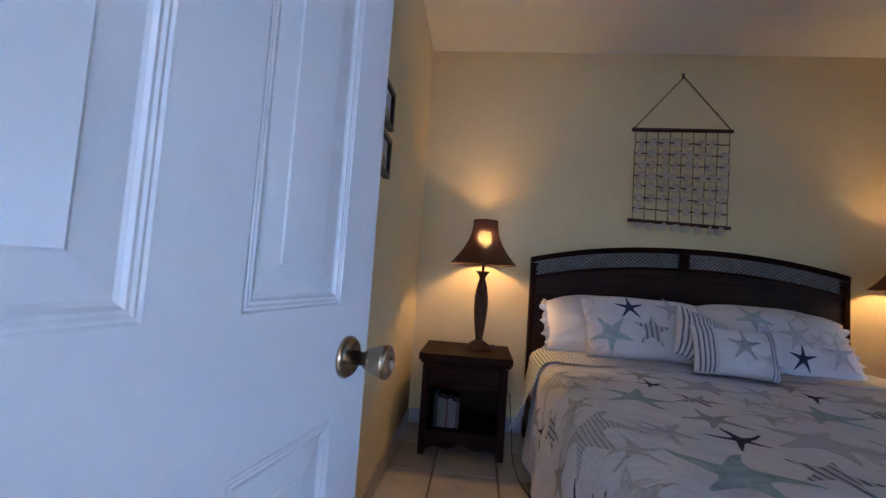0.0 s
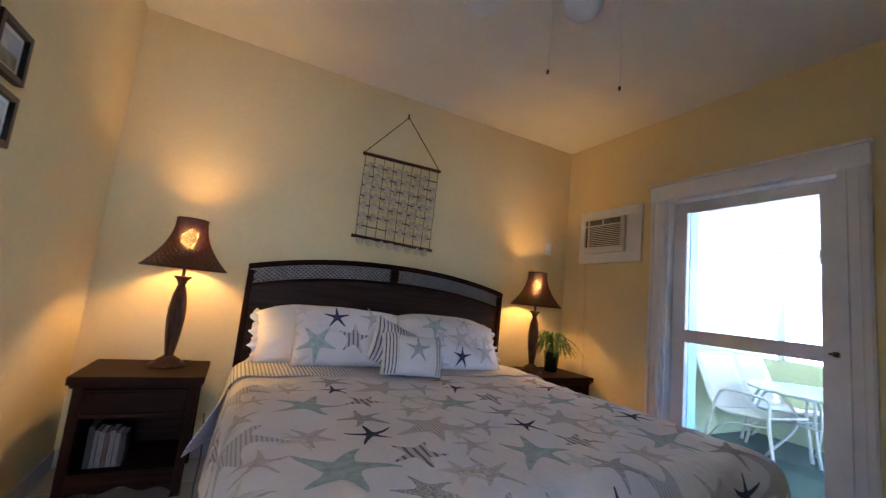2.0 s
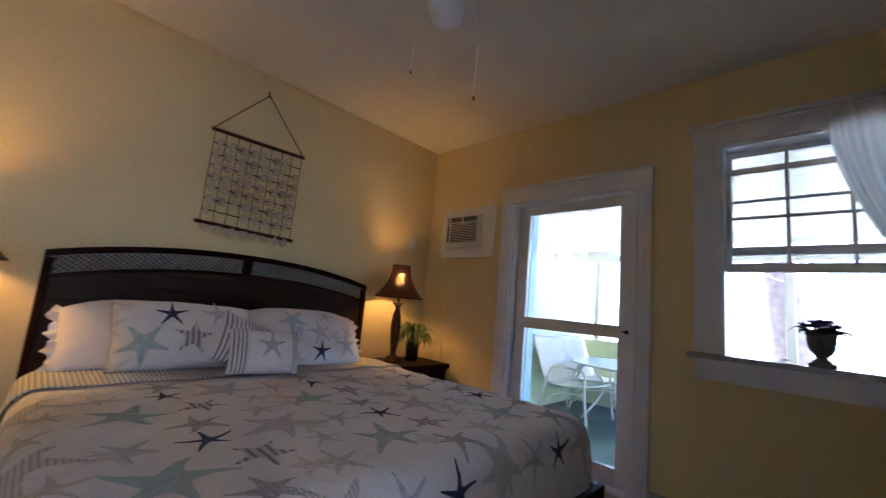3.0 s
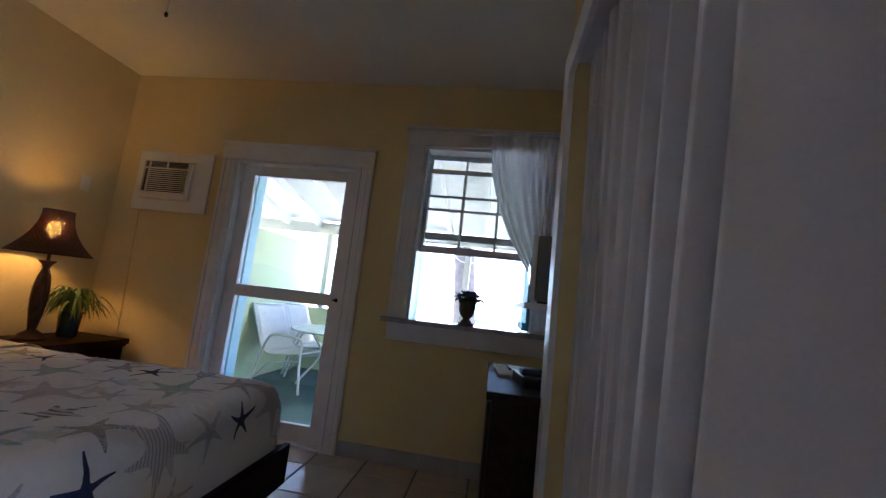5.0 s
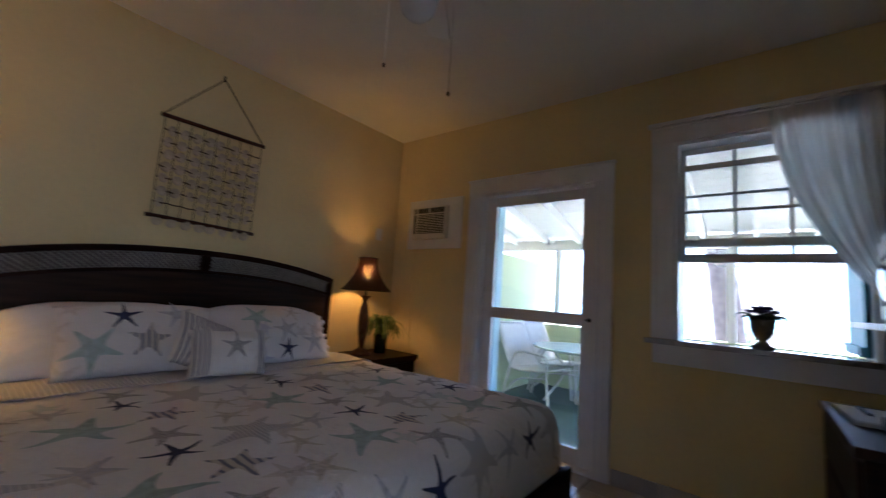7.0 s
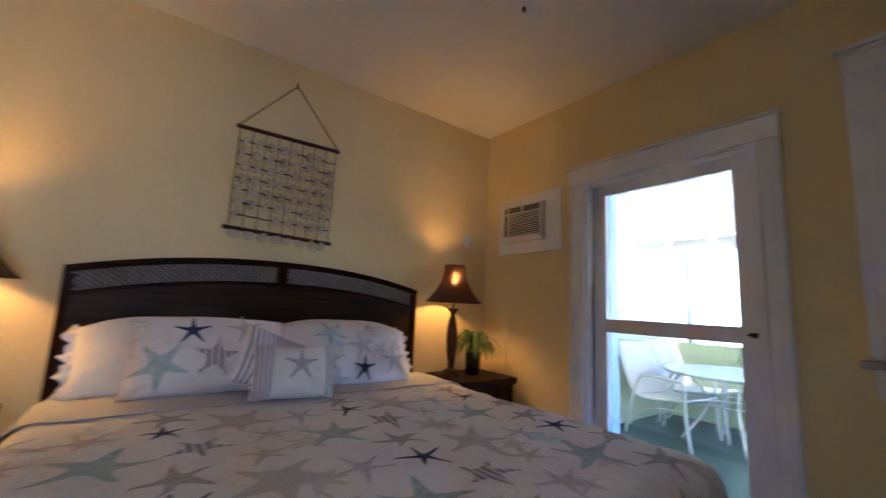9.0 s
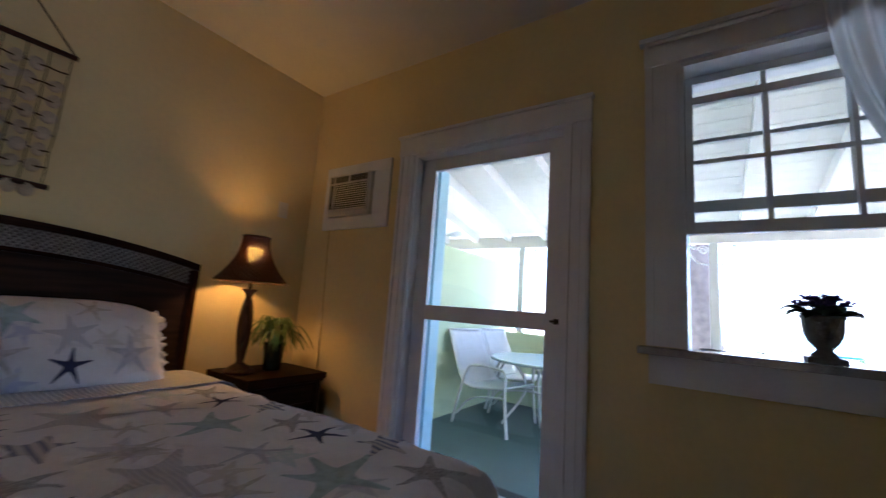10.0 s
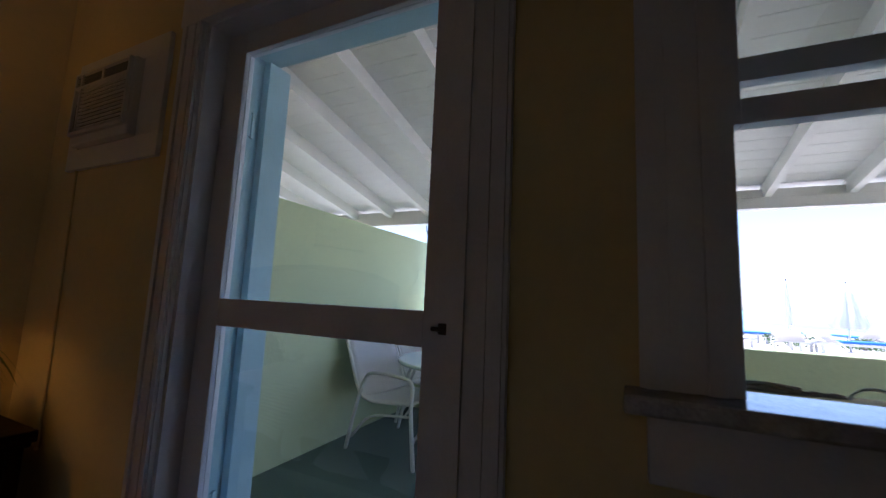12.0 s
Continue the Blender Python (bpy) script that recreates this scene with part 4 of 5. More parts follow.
rng = random.Random(4)
for k in range(84):
    bm = bmesh.new()
    inner_leaf = k % 3 == 0
    blade_leaf(bm, (rng.uniform(-0.03, 0.03), rng.uniform(-0.03, 0.03), 0.145), k * 2.399, rng.uniform(0.08, 0.15) if inner_leaf else rng.uniform(0.17, 0.27), rng.uniform(0.22, 0.30) if inner_leaf else rng.uniform(0.12, 0.27), rng.uniform(0.009, 0.014))
    part("leaf", bm, LEAF, plant, smooth=True)

# ---- wall hanging of cords and shells ----
REDROD = wood("red_brown_rod", (0.035, 0.012, 0.008), (0.11, 0.035, 0.02), 0.5, 0)
wh = thing("wall_hanging", "wall hanging of brown cords with capiz shells between two rods", "wall hanging")
bm = bmesh.new()
tube(bm, [(1.418, -0.022, 2.112), (2.068, -0.022, 2.120)], 0.0125, 10)
part("top_rod", bm, REDROD, wh, smooth=True)
bm = bmesh.new()
tube(bm, [(1.408, -0.030, 1.483), (2.060, -0.030, 1.462)], 0.0125, 10)
part("bottom_rod", bm, REDROD, wh, smooth=True)
part("wall_hook", boxes((1.742, 1.752, -0.016, 0.0, 2.485, 2.522), (1.744, 1.750, -0.024, -0.016, 2.488, 2.494), bevel=0.001), DARKMETAL, wh)
for x, z in ((1.43, 2.122), (2.056, 2.13)):
    bm = bmesh.new()
    tube(bm, [(x, -0.022, z), (1.747, -0.020, 2.492)], 0.004, 6)
    part("hanging_cord", bm, ROPE, wh)
NC, NR = 9, 8


def net(i, j):
    """Knot of the net: column i, row j from the top."""
    u, v = i / (NC - 1), j / NR
    top, bot = Vector((1.438 + 0.612 * u, -0.022, 2.102 + 0.007 * u)), Vector((1.436 + 0.602 * u, -0.030, 1.492 - 0.02 * u))
    p = top.lerp(bot, v)
    p.x += 0.006 * noise.noise(Vector((i * 1.3, j * 1.7, 0)))
    p.z += 0.006 * noise.noise(Vector((i * 1.9, j * 1.1, 5)))
    return p


for i in range(NC):
    bm = bmesh.new()
    tube(bm, [net(i, j) for j in range(NR + 1)], 0.0027, 5)
    part("upright_cord", bm, ROPE, wh)
for j in range(1, NR):
    bm = bmesh.new()
    pts = []
    for i in range(NC - 1):
        a, b = net(i, j), net(i + 1, j)
        pts += [a, a.lerp(b, 0.33) + Vector((0, -0.001, -0.005)), a.lerp(b, 0.66) + Vector((0, -0.001, -0.005))]
    tube(bm, pts + [net(NC - 1, j)], 0.0042, 5)
    part("cross_cord", bm, ROPE, wh)
bm = lathe([(0.001, 0.0), (0.019, 0.002), (0.032, 0.0), (0.032, -0.0015), (0.018, 0.0005), (0.001, -0.0015)], 12)
shell_mesh = None
for j in range(1, NR + 1):
    for i in range(NC):
        if rng.random() < 0.06 or i == NC - 1:
            continue
        p = net(i, j)
        p.z += 0.030 if j < NR else -0.004
        if shell_mesh is None:
            sh = part("shell", bm, SHELLMAT, wh, smooth=True)
            shell_mesh = sh.data
        else:
            sh = new("shell", shell_mesh)
            sh.parent = wh
        sh.matrix_basis = pose(p.x + rng.uniform(-0.010, 0.010) + 0.038, p.y - 0.006, p.z - 0.034, 90 + rng.uniform(-16, 16), rng.uniform(-20, 20), rng.uniform(-40, 40))

# ---- framed pictures on the west wall ----
for y, z, tone in ((-1.445, 1.712, (0.42, 0.44, 0.5)), (-1.238, 1.710, (0.5, 0.55, 0.6)), (-1.447, 1.508, (0.5, 0.52, 0.45)), (-1.240, 1.505, (0.58, 0.56, 0.5))):
    pf = thing("picture_frame", "small black framed photograph of a beach on the wall", "picture", "framed photographs", at=pose(0.0, y, z, 0.0 + 8 * (z - 1.6)))
    for a, b, c, d in ((-0.094, -0.074, -0.084, 0.084), (0.074, 0.094, -0.084, 0.084), (-0.074, 0.074, 0.064, 0.084), (-0.074, 0.074, -0.084, -0.064)):
        part("frame_side", boxes((0.001, 0.026, a, b, c, d), bevel=0.002), BLACK, pf)
    part("mount", boxes((0.002, 0.010, -0.074, 0.074, -0.064, 0.064)), PAPER, pf)
    sky_tone = mat("photo_sky", tone, 0.4, vary=0.2, scale=18, color2=(0.30, 0.36, 0.42))
    part("print", boxes((0.010, 0.0108, -0.058, 0.058, -0.006, 0.050)), sky_tone, pf, "printed sky")
    part("print", boxes((0.010, 0.0108, -0.058, 0.058, -0.050, -0.006)), mat("photo_shore", (0.36, 0.33, 0.20), 0.4, vary=0.3, scale=26, color2=(0.10, 0.13, 0.07)), pf, "printed shore")

# ---- window air conditioner ----
ac = thing("air_conditioner", "white window air conditioner set in a framed wall opening", "air conditioner", at=pose(W, 0, 0))
for a, b, c, d in ((-0.828, -0.19, 1.938, 2.012), (-0.828, -0.19, 1.54, 1.628), (-0.262, -0.19, 1.628, 1.938), (-0.828, -0.683, 1.628, 1.938)):
    part("surround", boxes((-0.018, 0.0, a, b, c, d), bevel=0.003), TRIM, ac)
part("case", boxes((-0.045, 0.0, -0.680, -0.265, 1.631, 1.935), bevel=0.008), PLASTIC, ac, "white plastic case")
part("intake", boxes((-0.047, -0.045, -0.665, -0.285, 1.672, 1.922)), BLACK, ac)
for k in range(11):
    z = 1.690 + 0.0158 * k
    part("louvre", boxes((-0.056, -0.046, -0.655, -0.325, z, z + 0.0048)), PLASTIC, ac)
for y in (-0.668, -0.329, -0.286):
    part("grille_side", boxes((-0.060, -0.046, y, y + 0.009, 1.672, 1.922)), PLASTIC, ac)
part("grille_bar", boxes((-0.060, -0.046, -0.659, -0.286, 1.862, 1.872)), PLASTIC, ac)
part("grille_bar", boxes((-0.060, -0.046, -0.668, -0.277, 1.922, 1.930)), PLASTIC, ac)
part("grille_bar", boxes((-0.060, -0.046, -0.668, -0.277, 1.666, 1.680)), PLASTIC, ac)
part("outlet_divider", boxes((-0.056, -0.046, -0.482, -0.470, 1.872, 1.922)), PLASTIC, ac)
for k in range(4):
    part("outlet_slat", boxes((-0.055, -0.046, -0.659, -0.286, 1.879 + 0.0108 * k, 1.8815 + 0.0108 * k)), GREYPLASTIC, ac)
part("control_panel", boxes((-0.052, -0.046, -0.318, -0.290, 1.70, 1.80), bevel=0.002), BLACK, ac)

bm = bmesh.new()
tube(bm, curve_points([(3.507, -0.262, 1.545), (3.509, -0.264, 1.40), (3.509, -0.275, 1.15), (3.509, -0.290, 0.80), (3.509, -0.295, 0.45)], 6), 0.005, 6)
cable = tagged(part("power_cord", bm, WALL, None, smooth=True), "painted-over power cord running down the wall below the air conditioner", "cord")
plate = thing("switch_plate", "small white plastic switch plate on the yellow wall", "switch", at=pose(3.285, 0.0, 1.66))
part("plate", boxes((-0.035, 0.035, -0.006, 0.0, -0.057, 0.057), bevel=0.002), PLASTIC, plate)
part("toggle", boxes((-0.005, 0.005, -0.016, -0.006, -0.004, 0.014), bevel=0.0015), PLASTIC, plate)

# ---- ceiling fan with a glass bowl ----
fan = thing("ceiling_fan", "white ceiling fan with a frosted glass bowl light, switched off", "ceiling fan", at=pose(1.735, -1.845, 0))
part("canopy", lathe([(0.07, H - 0.001), (0.068, H - 0.015), (0.03, H - 0.03), (0.014, H - 0.062)], 24), PLASTIC, fan, smooth=True)
part("rod", lathe([(0.012, H - 0.062), (0.012, 2.615)], 12), PLASTIC, fan, smooth=True)
part("motor", lathe([(0.03, 2.62), (0.10, 2.61), (0.13, 2.58), (0.13, 2.50), (0.09, 2.46), (0.05, 2.44), (0.05, 2.335)], 28), PLASTIC, fan, smooth=True)
FROST = thin("frosted_glass", (0.7, 0.71, 0.73), (0.75, 0.75, 0.75), 0.5, 0.08, 0.0, 0.02)
part("glass_bowl", lathe([(0.052, 2.332), (0.072, 2.31), (0.078, 2.27), (0.066, 2.225), (0.040, 2.198), (0.008, 2.188)], 32), FROST, fan, "frosted glass bowl", True)
for k in range(5):
    b = part("fan_blade", boxes((0.17, 0.62, -0.062, 0.062, -0.004, 0.004), bevel=0.003), PLASTIC, fan)
    b.matrix_basis = pose(0, 0, 2.545, 0, 0, 72 * k + 33) @ pose(0, 0, 0, 11)
    arm = part("blade_arm", boxes((0.10, 0.20, -0.018, 0.018, -0.012, -0.005), bevel=0.002), BRASS, fan)
    arm.matrix_basis = pose(0, 0, 2.545, 0, 0, 72 * k + 33) @ pose(0, 0, 0, 11)
for dx, dy, zb in ((0.045, -0.052, 1.90), (-0.055, 0.02, 1.96)):
    bm = bmesh.new()
    tube(bm, [(dx, dy, 2.33), (dx * 1.9, dy * 1.9, 2.31), (dx * 2.05, dy * 2.05, 2.25), (dx * 2.05, dy * 2.05, zb)], 0.0016, 5)
    ch = part("pull_chain", bm, PLASTIC, fan)
    part("chain_weight", lathe([(0.001, 0), (0.005, 0.004), (0.005, 0.014), (0.001, 0.02)], 10, (dx * 2.05, dy * 2.05, zb - 0.016)), DARKMETAL, ch)

# ---- dresser with things on it ----
ds = thing("dresser", "dark brown wooden chest of drawers with round knobs", "dresser")
D0, D1, DZ = 2.272, 3.02, 0.80
part("body", boxes((D0 + 0.012, D1 - 0.012, -3.62, -3.085, 0.06, DZ - 0.03), bevel=0.003), BLACKWOOD, ds)
part("top", boxes((D0, D1, -3.625, -3.065, DZ - 0.03, DZ), bevel=0.006), BLACKWOOD, ds, "polished dark top")
part("plinth", boxes((D0 + 0.02, D1 - 0.02, -3.61, -3.095, 0.0, 0.06)), BLACKWOOD, ds)
for k in range(4):
    z0 = 0.08 + 0.172 * k
    dr = part("drawer", boxes((D0 + 0.03, D1 - 0.03, -3.085, -3.072, z0, z0 + 0.16), bevel=0.003), BLACKWOOD, ds)
    for x in (D0 + 0.15, D1 - 0.15):
        kb = part("knob", lathe([(0.008, 0), (0.008, 0.012), (0.018, 0.018), (0.018, 0.026), (0.006, 0.030)], 16), BLACKWOOD, dr, smooth=True)
        kb.matrix_basis = pose(x, -3.072, z0 + 0.08, 90)
folder = thing("papers", "stack of white papers and a folder on the dresser", "papers", at=pose(2.74, -3.20, DZ + 0.0005, 0, 0, 4))
part("stack", boxes((-0.15, 0.15, -0.10, 0.10, 0, 0.012), bevel=0.001), PAPER, folder)
part("top_sheet", boxes((-0.14, 0.15, -0.095, 0.10, 0.012, 0.014)), PAPER, folder)
part("pen", boxes((-0.02, 0.12, 0.03, 0.042, 0.014, 0.024), bevel=0.003), BLACK, folder)
phone = thing("telephone", "black desk telephone on the dresser", "telephone", at=pose(2.50, -3.28, DZ + 0.0005, 0, 0, 10))
part("phone_base", boxes((-0.09, 0.09, -0.10, 0.10, 0, 0.045), bevel=0.01), BLACK, phone)
part("handset", boxes((-0.085, -0.035, -0.105, 0.105, 0.046, 0.075), bevel=0.012), BLACK, phone)

# ---- television on a white wall shelf ----
shelf = thing("wall_shelf", "white wall shelf with a bracket under the television", "shelf")
part("board", boxes((2.42, 3.10, -3.79, -3.18, 1.105, 1.128), bevel=0.003), TRIM, shelf)
for x in (2.55, 2.95):
    part("bracket", boxes((x, x + 0.025, -3.798, -3.775, 0.90, 1.105), (x, x + 0.025, -3.775, -3.40, 1.085, 1.105)), TRIM, shelf)
tv = thing("television", "grey tube television with a dark glossy screen", "television", at=pose(2.80, -3.385, 1.1285, 0, 0, -6) @ Matrix.Scale(0.76, 4))
part("cabinet", boxes((-0.25, 0.25, 0.08, 0.17, 0.02, 0.41), bevel=0.015), GREYPLASTIC, tv)
bm = boxes((-0.21, 0.21, -0.25, 0.08, 0.03, 0.38))
for v in bm.verts:
    if v.co.y < -0.2:
        v.co.x, v.co.z = v.co.x * 0.6, 0.06 + (v.co.z - 0.03) * 0.7
part("tube_housing", bm, GREYPLASTIC, tv)
part("screen_frame", boxes((-0.25, 0.25, 0.17, 0.20, 0.335, 0.41), (-0.25, 0.25, 0.17, 0.20, 0.02, 0.085), (-0.25, -0.205, 0.17, 0.20, 0.085, 0.335), (0.205, 0.25, 0.17, 0.20, 0.085, 0.335), bevel=0.004), PLASTIC, tv, "silver screen surround")
part("screen", sheet(12, 10, lambda u, v: (-0.205 + 0.41 * u, 0.172 + 0.05 * (1 - (2 * u - 1) ** 2) ** 0.5 * (1 - (2 * v - 1) ** 2) ** 0.5, 0.085 + 0.25 * v)), mat("tube_glass", (0.01, 0.012, 0.014), 0.08, vary=0.0), tv, "dark curved glass", True)
for x in (-0.16, 0.16):
    part("foot", boxes((x - 0.02, x + 0.02, -0.1, 0.15, 0.0, 0.02)), BLACK, tv)

# ---- curtains ----
rod = thing("curtain_rod", "thin white curtain rod above the window", "curtain rod")
bm = bmesh.new()
tube(bm, [(3.462, -2.36, 2.282), (3.462, -3.47, 2.282)], 0.008, 10)
part("bar", bm, TRIM, rod, smooth=True)
for y in (-2.37, -3.46):
    part("bracket", boxes((3.455, W - 0.045, y - 0.006, y + 0.006, 2.272, 2.292)), TRIM, rod)


def tied(u, v):
    """Curtain hung from the rod and drawn aside to a tie."""
    z = 2.30 - 1.33 * v
    tie = 0.80
    if v < tie:
        f = v / tie
        left = -2.945 - 0.40 * f**2.1
        right = -3.445 + 0.02 * f
    else:
        f = (v - tie) / (1 - tie)
        left, right = -3.345 + 0.01 * f, -3.425 - 0.015 * f
    y = left + (right - left) * u
    pinch = 0.040 - 0.010 * min(v / tie, 1)
    folds = 0.5 * math.sin(u * 50 + 1.5 * math.sin(u * 9)) + 0.3 * math.sin(u * 23 + 2 * v)
    x = 3.462 + (pinch * folds if v > 0.03 else 0.012 * folds)
    return (min(x, 3.487), y, z)


wc = thing("window_curtain", "sheer white curtain drawn aside beside the window", "curtain")
part("cloth", sheet(90, 40, tied), SHEER, wc, smooth=True)
bm = bmesh.new()
tube(bm, [(3.462 + 0.035 * math.cos(a), -3.385 + 0.05 * math.sin(a), 1.236 + 0.015 * math.sin(a)) for a in [k * math.pi / 10 for k in range(20)]], 0.008, 6, True)
part("tie", bm, SHEER, wc, smooth=True)


RIDGES = (0.0, 0.06, 0.135, 0.205, 0.295, 0.375, 0.475, 0.56, 0.66, 0.75, 0.915, 1.08)


def hung(u, v):
    """Closet curtain: gathers near the far jamb that draw together downwards, then one broad panel and a soft fold."""
    if u < 0.75:
        x = PX - 0.012 - 0.94 * (u / 0.75) * (1 - 0.27 * v**1.2)
    else:
        edge = PX - 0.012 - 0.94 * (1 - 0.27 * v**1.2)
        x = edge + (0.94 - edge) * (u - 0.75) / 0.25
    z = 2.01 - 1.985 * v
    k = max(i for i in range(len(RIDGES) - 1) if RIDGES[i] <= u)
    f = (u - RIDGES[k]) / (RIDGES[k + 1] - RIDGES[k])
    broad = u >= 0.75
    turn = 0.90
    if broad:
        g = math.sin(math.pi / 2 * f / turn) if f < turn else 0.5 + 0.5 * math.cos(math.pi * (f - turn) / (1 - turn))
    else:
        rise, fall = min(1, max(0, (f - 0.12) / 0.26)), min(1, max(0, (0.86 - f) / 0.26))
        g = min(rise * rise * (3 - 2 * rise), fall * fall * (3 - 2 * fall))
    depth = (0.15 if k == 9 else 0.07 if k > 9 else 0.11 + 0.03 * math.sin(k * 2.3) + 0.03 * (k > 6)) * (0.45 + 0.55 * min(1, 2.5 * v + 0.25))
    soft = noise.noise(Vector((u * 9, v * 3, 1.0)))
    y = -3.318 - depth * g - 0.006 * (1 + soft) - 0.004 * (1 + math.sin(60 * u + 5 * v))
    x += 0.010 * math.sin(v * 3 + k) * (1 - u) * u
    return (min(x, PX - 0.004), min(y, -3.30), z)


cc = thing("closet_curtain", "plain white cotton curtain closing the closet", "curtain")
part("cloth", sheet(420, 30, hung), CLOSETCLOTH, cc, smooth=True)
bm = bmesh.new()
tube(bm, [(EX1 + 0.07, -3.372, 2.0), (PX, -3.372, 2.0)], 0.009, 8)
part("curtain_bar", bm, TRIM, cc, smooth=True)

# ---- stone urn with african violets on the sill ----
urn = thing("flower_urn", "small carved stone urn with purple flowers on the sill", "flower pot", at=pose(3.505, -2.89, WZ0 + 0.0185))
part("foot", boxes((-0.043, 0.043, -0.052, 0.052, 0, 0.018), bevel=0.003), STONE, urn)
bm = lathe([(0.040, 0.018), (0.034, 0.030), (0.022, 0.042), (0.025, 0.050), (0.039, 0.066), (0.050, 0.090), (0.055, 0.12), (0.057, 0.148), (0.061, 0.152), (0.061, 0.160), (0.054, 0.160), (0.050, 0.145)], 36)
for v in bm.verts:
    if 0.05 < v.co.z < 0.14:
        k = 1 + 0.03 * math.cos(12 * math.atan2(v.co.y, v.co.x))
        v.co.x, v.co.y = v.co.x * k, v.co.y * k
part("bowl", bm, STONE, urn, smooth=True)
part("soil", lathe([(0.051, 0.146), (0.01, 0.152)], 16), MATBLACK, urn)
for k in range(9):
    a = k * 0.698 + 0.3
    ln = (0.05, 0.09, 0.105, 0.06, 0.05, 0.055, 0.095, 0.115, 0.06)[k]

    def leaf_fn(u, v, a=a, ln=ln, k=k):
        w = 0.042 * math.sin(math.pi * min(1, max(0.03, u)) ** 0.8) * (2 * v - 1)
        out = 0.02 + ln * u
        z = 0.158 + (0.026 + 0.012 * (k % 3)) * math.sin(u * 2.3) - 0.030 * u * u - 6 * w * w
        return (out * math.cos(a) - w * math.sin(a), out * math.sin(a) + w * math.cos(a), z)
    part("leaf", sheet(7, 6, leaf_fn), VIOLETLEAF, urn, smooth=True, solid=0.002)
for k in range(64):
    a, r = k * 2.4, 0.008 + 0.0105 * (k % 5)
    fx, fy, fz = r * 1.1 * math.cos(a), r * 1.4 * math.sin(a), 0.170 + 0.030 * (1 - (r / 0.06) ** 2) + 0.022 * ((k * 7) % 5) / 4
    bm = bmesh.new()
    for q in range(5):
        b = 2 * math.pi * q / 5 + k
        c = bm.verts.new((fx, fy, fz))
        e = [bm.verts.new((fx + 0.018 * math.cos(b + o) * s, fy + 0.018 * math.sin(b + o) * s, fz + (0.008 + 0.010 * math.sin(b * 1.0 + k)) * s)) for o, s in ((-0.5, 0.8), (0, 1.1), (0.5, 0.8))]
        bm.faces.new((c, *e))
    fl = part("flower", bm, VIOLET, urn, solid=0.002)
    bm = bmesh.new()
    tube(bm, [(fx * 0.3, fy * 0.3, 0.15), (fx, fy, fz)], 0.0012, 4)
    part("stalk", bm, VIOLETLEAF, fl)

# ---- porch ----
PZ, PF = -0.20, 7.0  # porch floor, line of the front beam
setting("porch_floor", boxes((OUT, PF + 0.2, -7.0, 7.0, PZ - 0.15, PZ)), PORCHFLOOR, "grey-green painted concrete porch floor", "floor")
setting("wall_porch", boxes((OUT, PF + 0.58, 0.03, 0.16, PZ, 1.775), bevel=0.008), GREENWALL, "pale green rendered dividing wall on the porch", "wall")
setting("parapet", boxes((PF - 0.06, PF + 0.10, -7.0, 0.028, PZ, 0.765), bevel=0.012), GREENWALL, "low pale green rendered porch parapet", "wall")


def roof_z(x):
    """Underside of the rafters."""
    return 2.065 + 0.205 * (PF - x)


roof = thing("porch_roof", "white painted boarded porch roof on sloping rafters", "roof", kind="structure")
X0, X1 = OUT, PF + 0.14
bw = 0.145
nb = int((X1 - X0) / bw)
board_mesh = None
for k in range(nb):
    xa = X0 + bw * k
    if board_mesh is None:
        bm = boxes((0.002, bw - 0.002, -7.0, 7.0, 0.0, 0.02))
        for v in bm.verts:
            v.co.z += -0.205 * v.co.x
        ob = part("roof_board", bm, WHITEWOOD, roof)
        board_mesh = ob.data
    else:
        ob = new("roof_board", board_mesh)
        ob.parent = roof
    ob.location = (xa, 0, roof_z(xa) + 0.125)
part("roof_skin", (lambda bm: ([setattr(v.co, "z", v.co.z + roof_z(v.co.x) + 0.15) for v in bm.verts], bm)[1])(boxes((X0, X1, -7.0, 7.0, 0.0, 0.02))), WHITEWOOD, roof, "closed roof deck")
y = 6.559
while y > -6.9:
    bm = boxes((X0, PF + 0.10, y - 0.028, y + 0.028, 0, 0.125))
    for v in bm.verts:
        v.co.z += roof_z(v.co.x)
    part("rafter", bm, WHITEWOOD, roof)
    y -= 0.555
part("front_beam", boxes((PF - 0.05, PF + 0.05, -7.0, 7.0, 1.975, 2.075), bevel=0.004), WHITEWOOD, roof)
part("blocking_board", boxes((PF - 0.012, PF + 0.012, -7.0, 7.0, 2.076, 2.155)), WHITEWOOD, roof)


def porch_post(y):
    p = thing("porch_post", "white wooden porch post with scroll brackets", "post", "porch posts", at=pose(PF, y, 0))
    part("shaft", boxes((-0.045, 0.045, -0.045, 0.045, 0.766, 1.974), bevel=0.006), WHITEWOOD, p)
    for s in (-1, 1):
        bm = bmesh.new()
        tube(bm, [(0, s * (0.05 + 0.20 * math.sin(k * 0.157)), 1.73 + 0.23 * (1 - math.cos(k * 0.157))) for k in range(11)], 0.010, 6)
        for cy, cz, r in ((0.10, 1.90, 0.055), (0.19, 1.935, 0.028)):
            tube(bm, [(0, s * (cy + r * (1 - k / 26) * math.cos(k * 0.5)), cz + r * (1 - k / 26) * math.sin(k * 0.5)) for k in range(20)], 0.008, 6)
        part("scroll_bracket", bm, WHITEWOOD, p, smooth=True)
    return p


porch_post(-0.31)
porch_post(-2.61)
porch_post(-4.91)

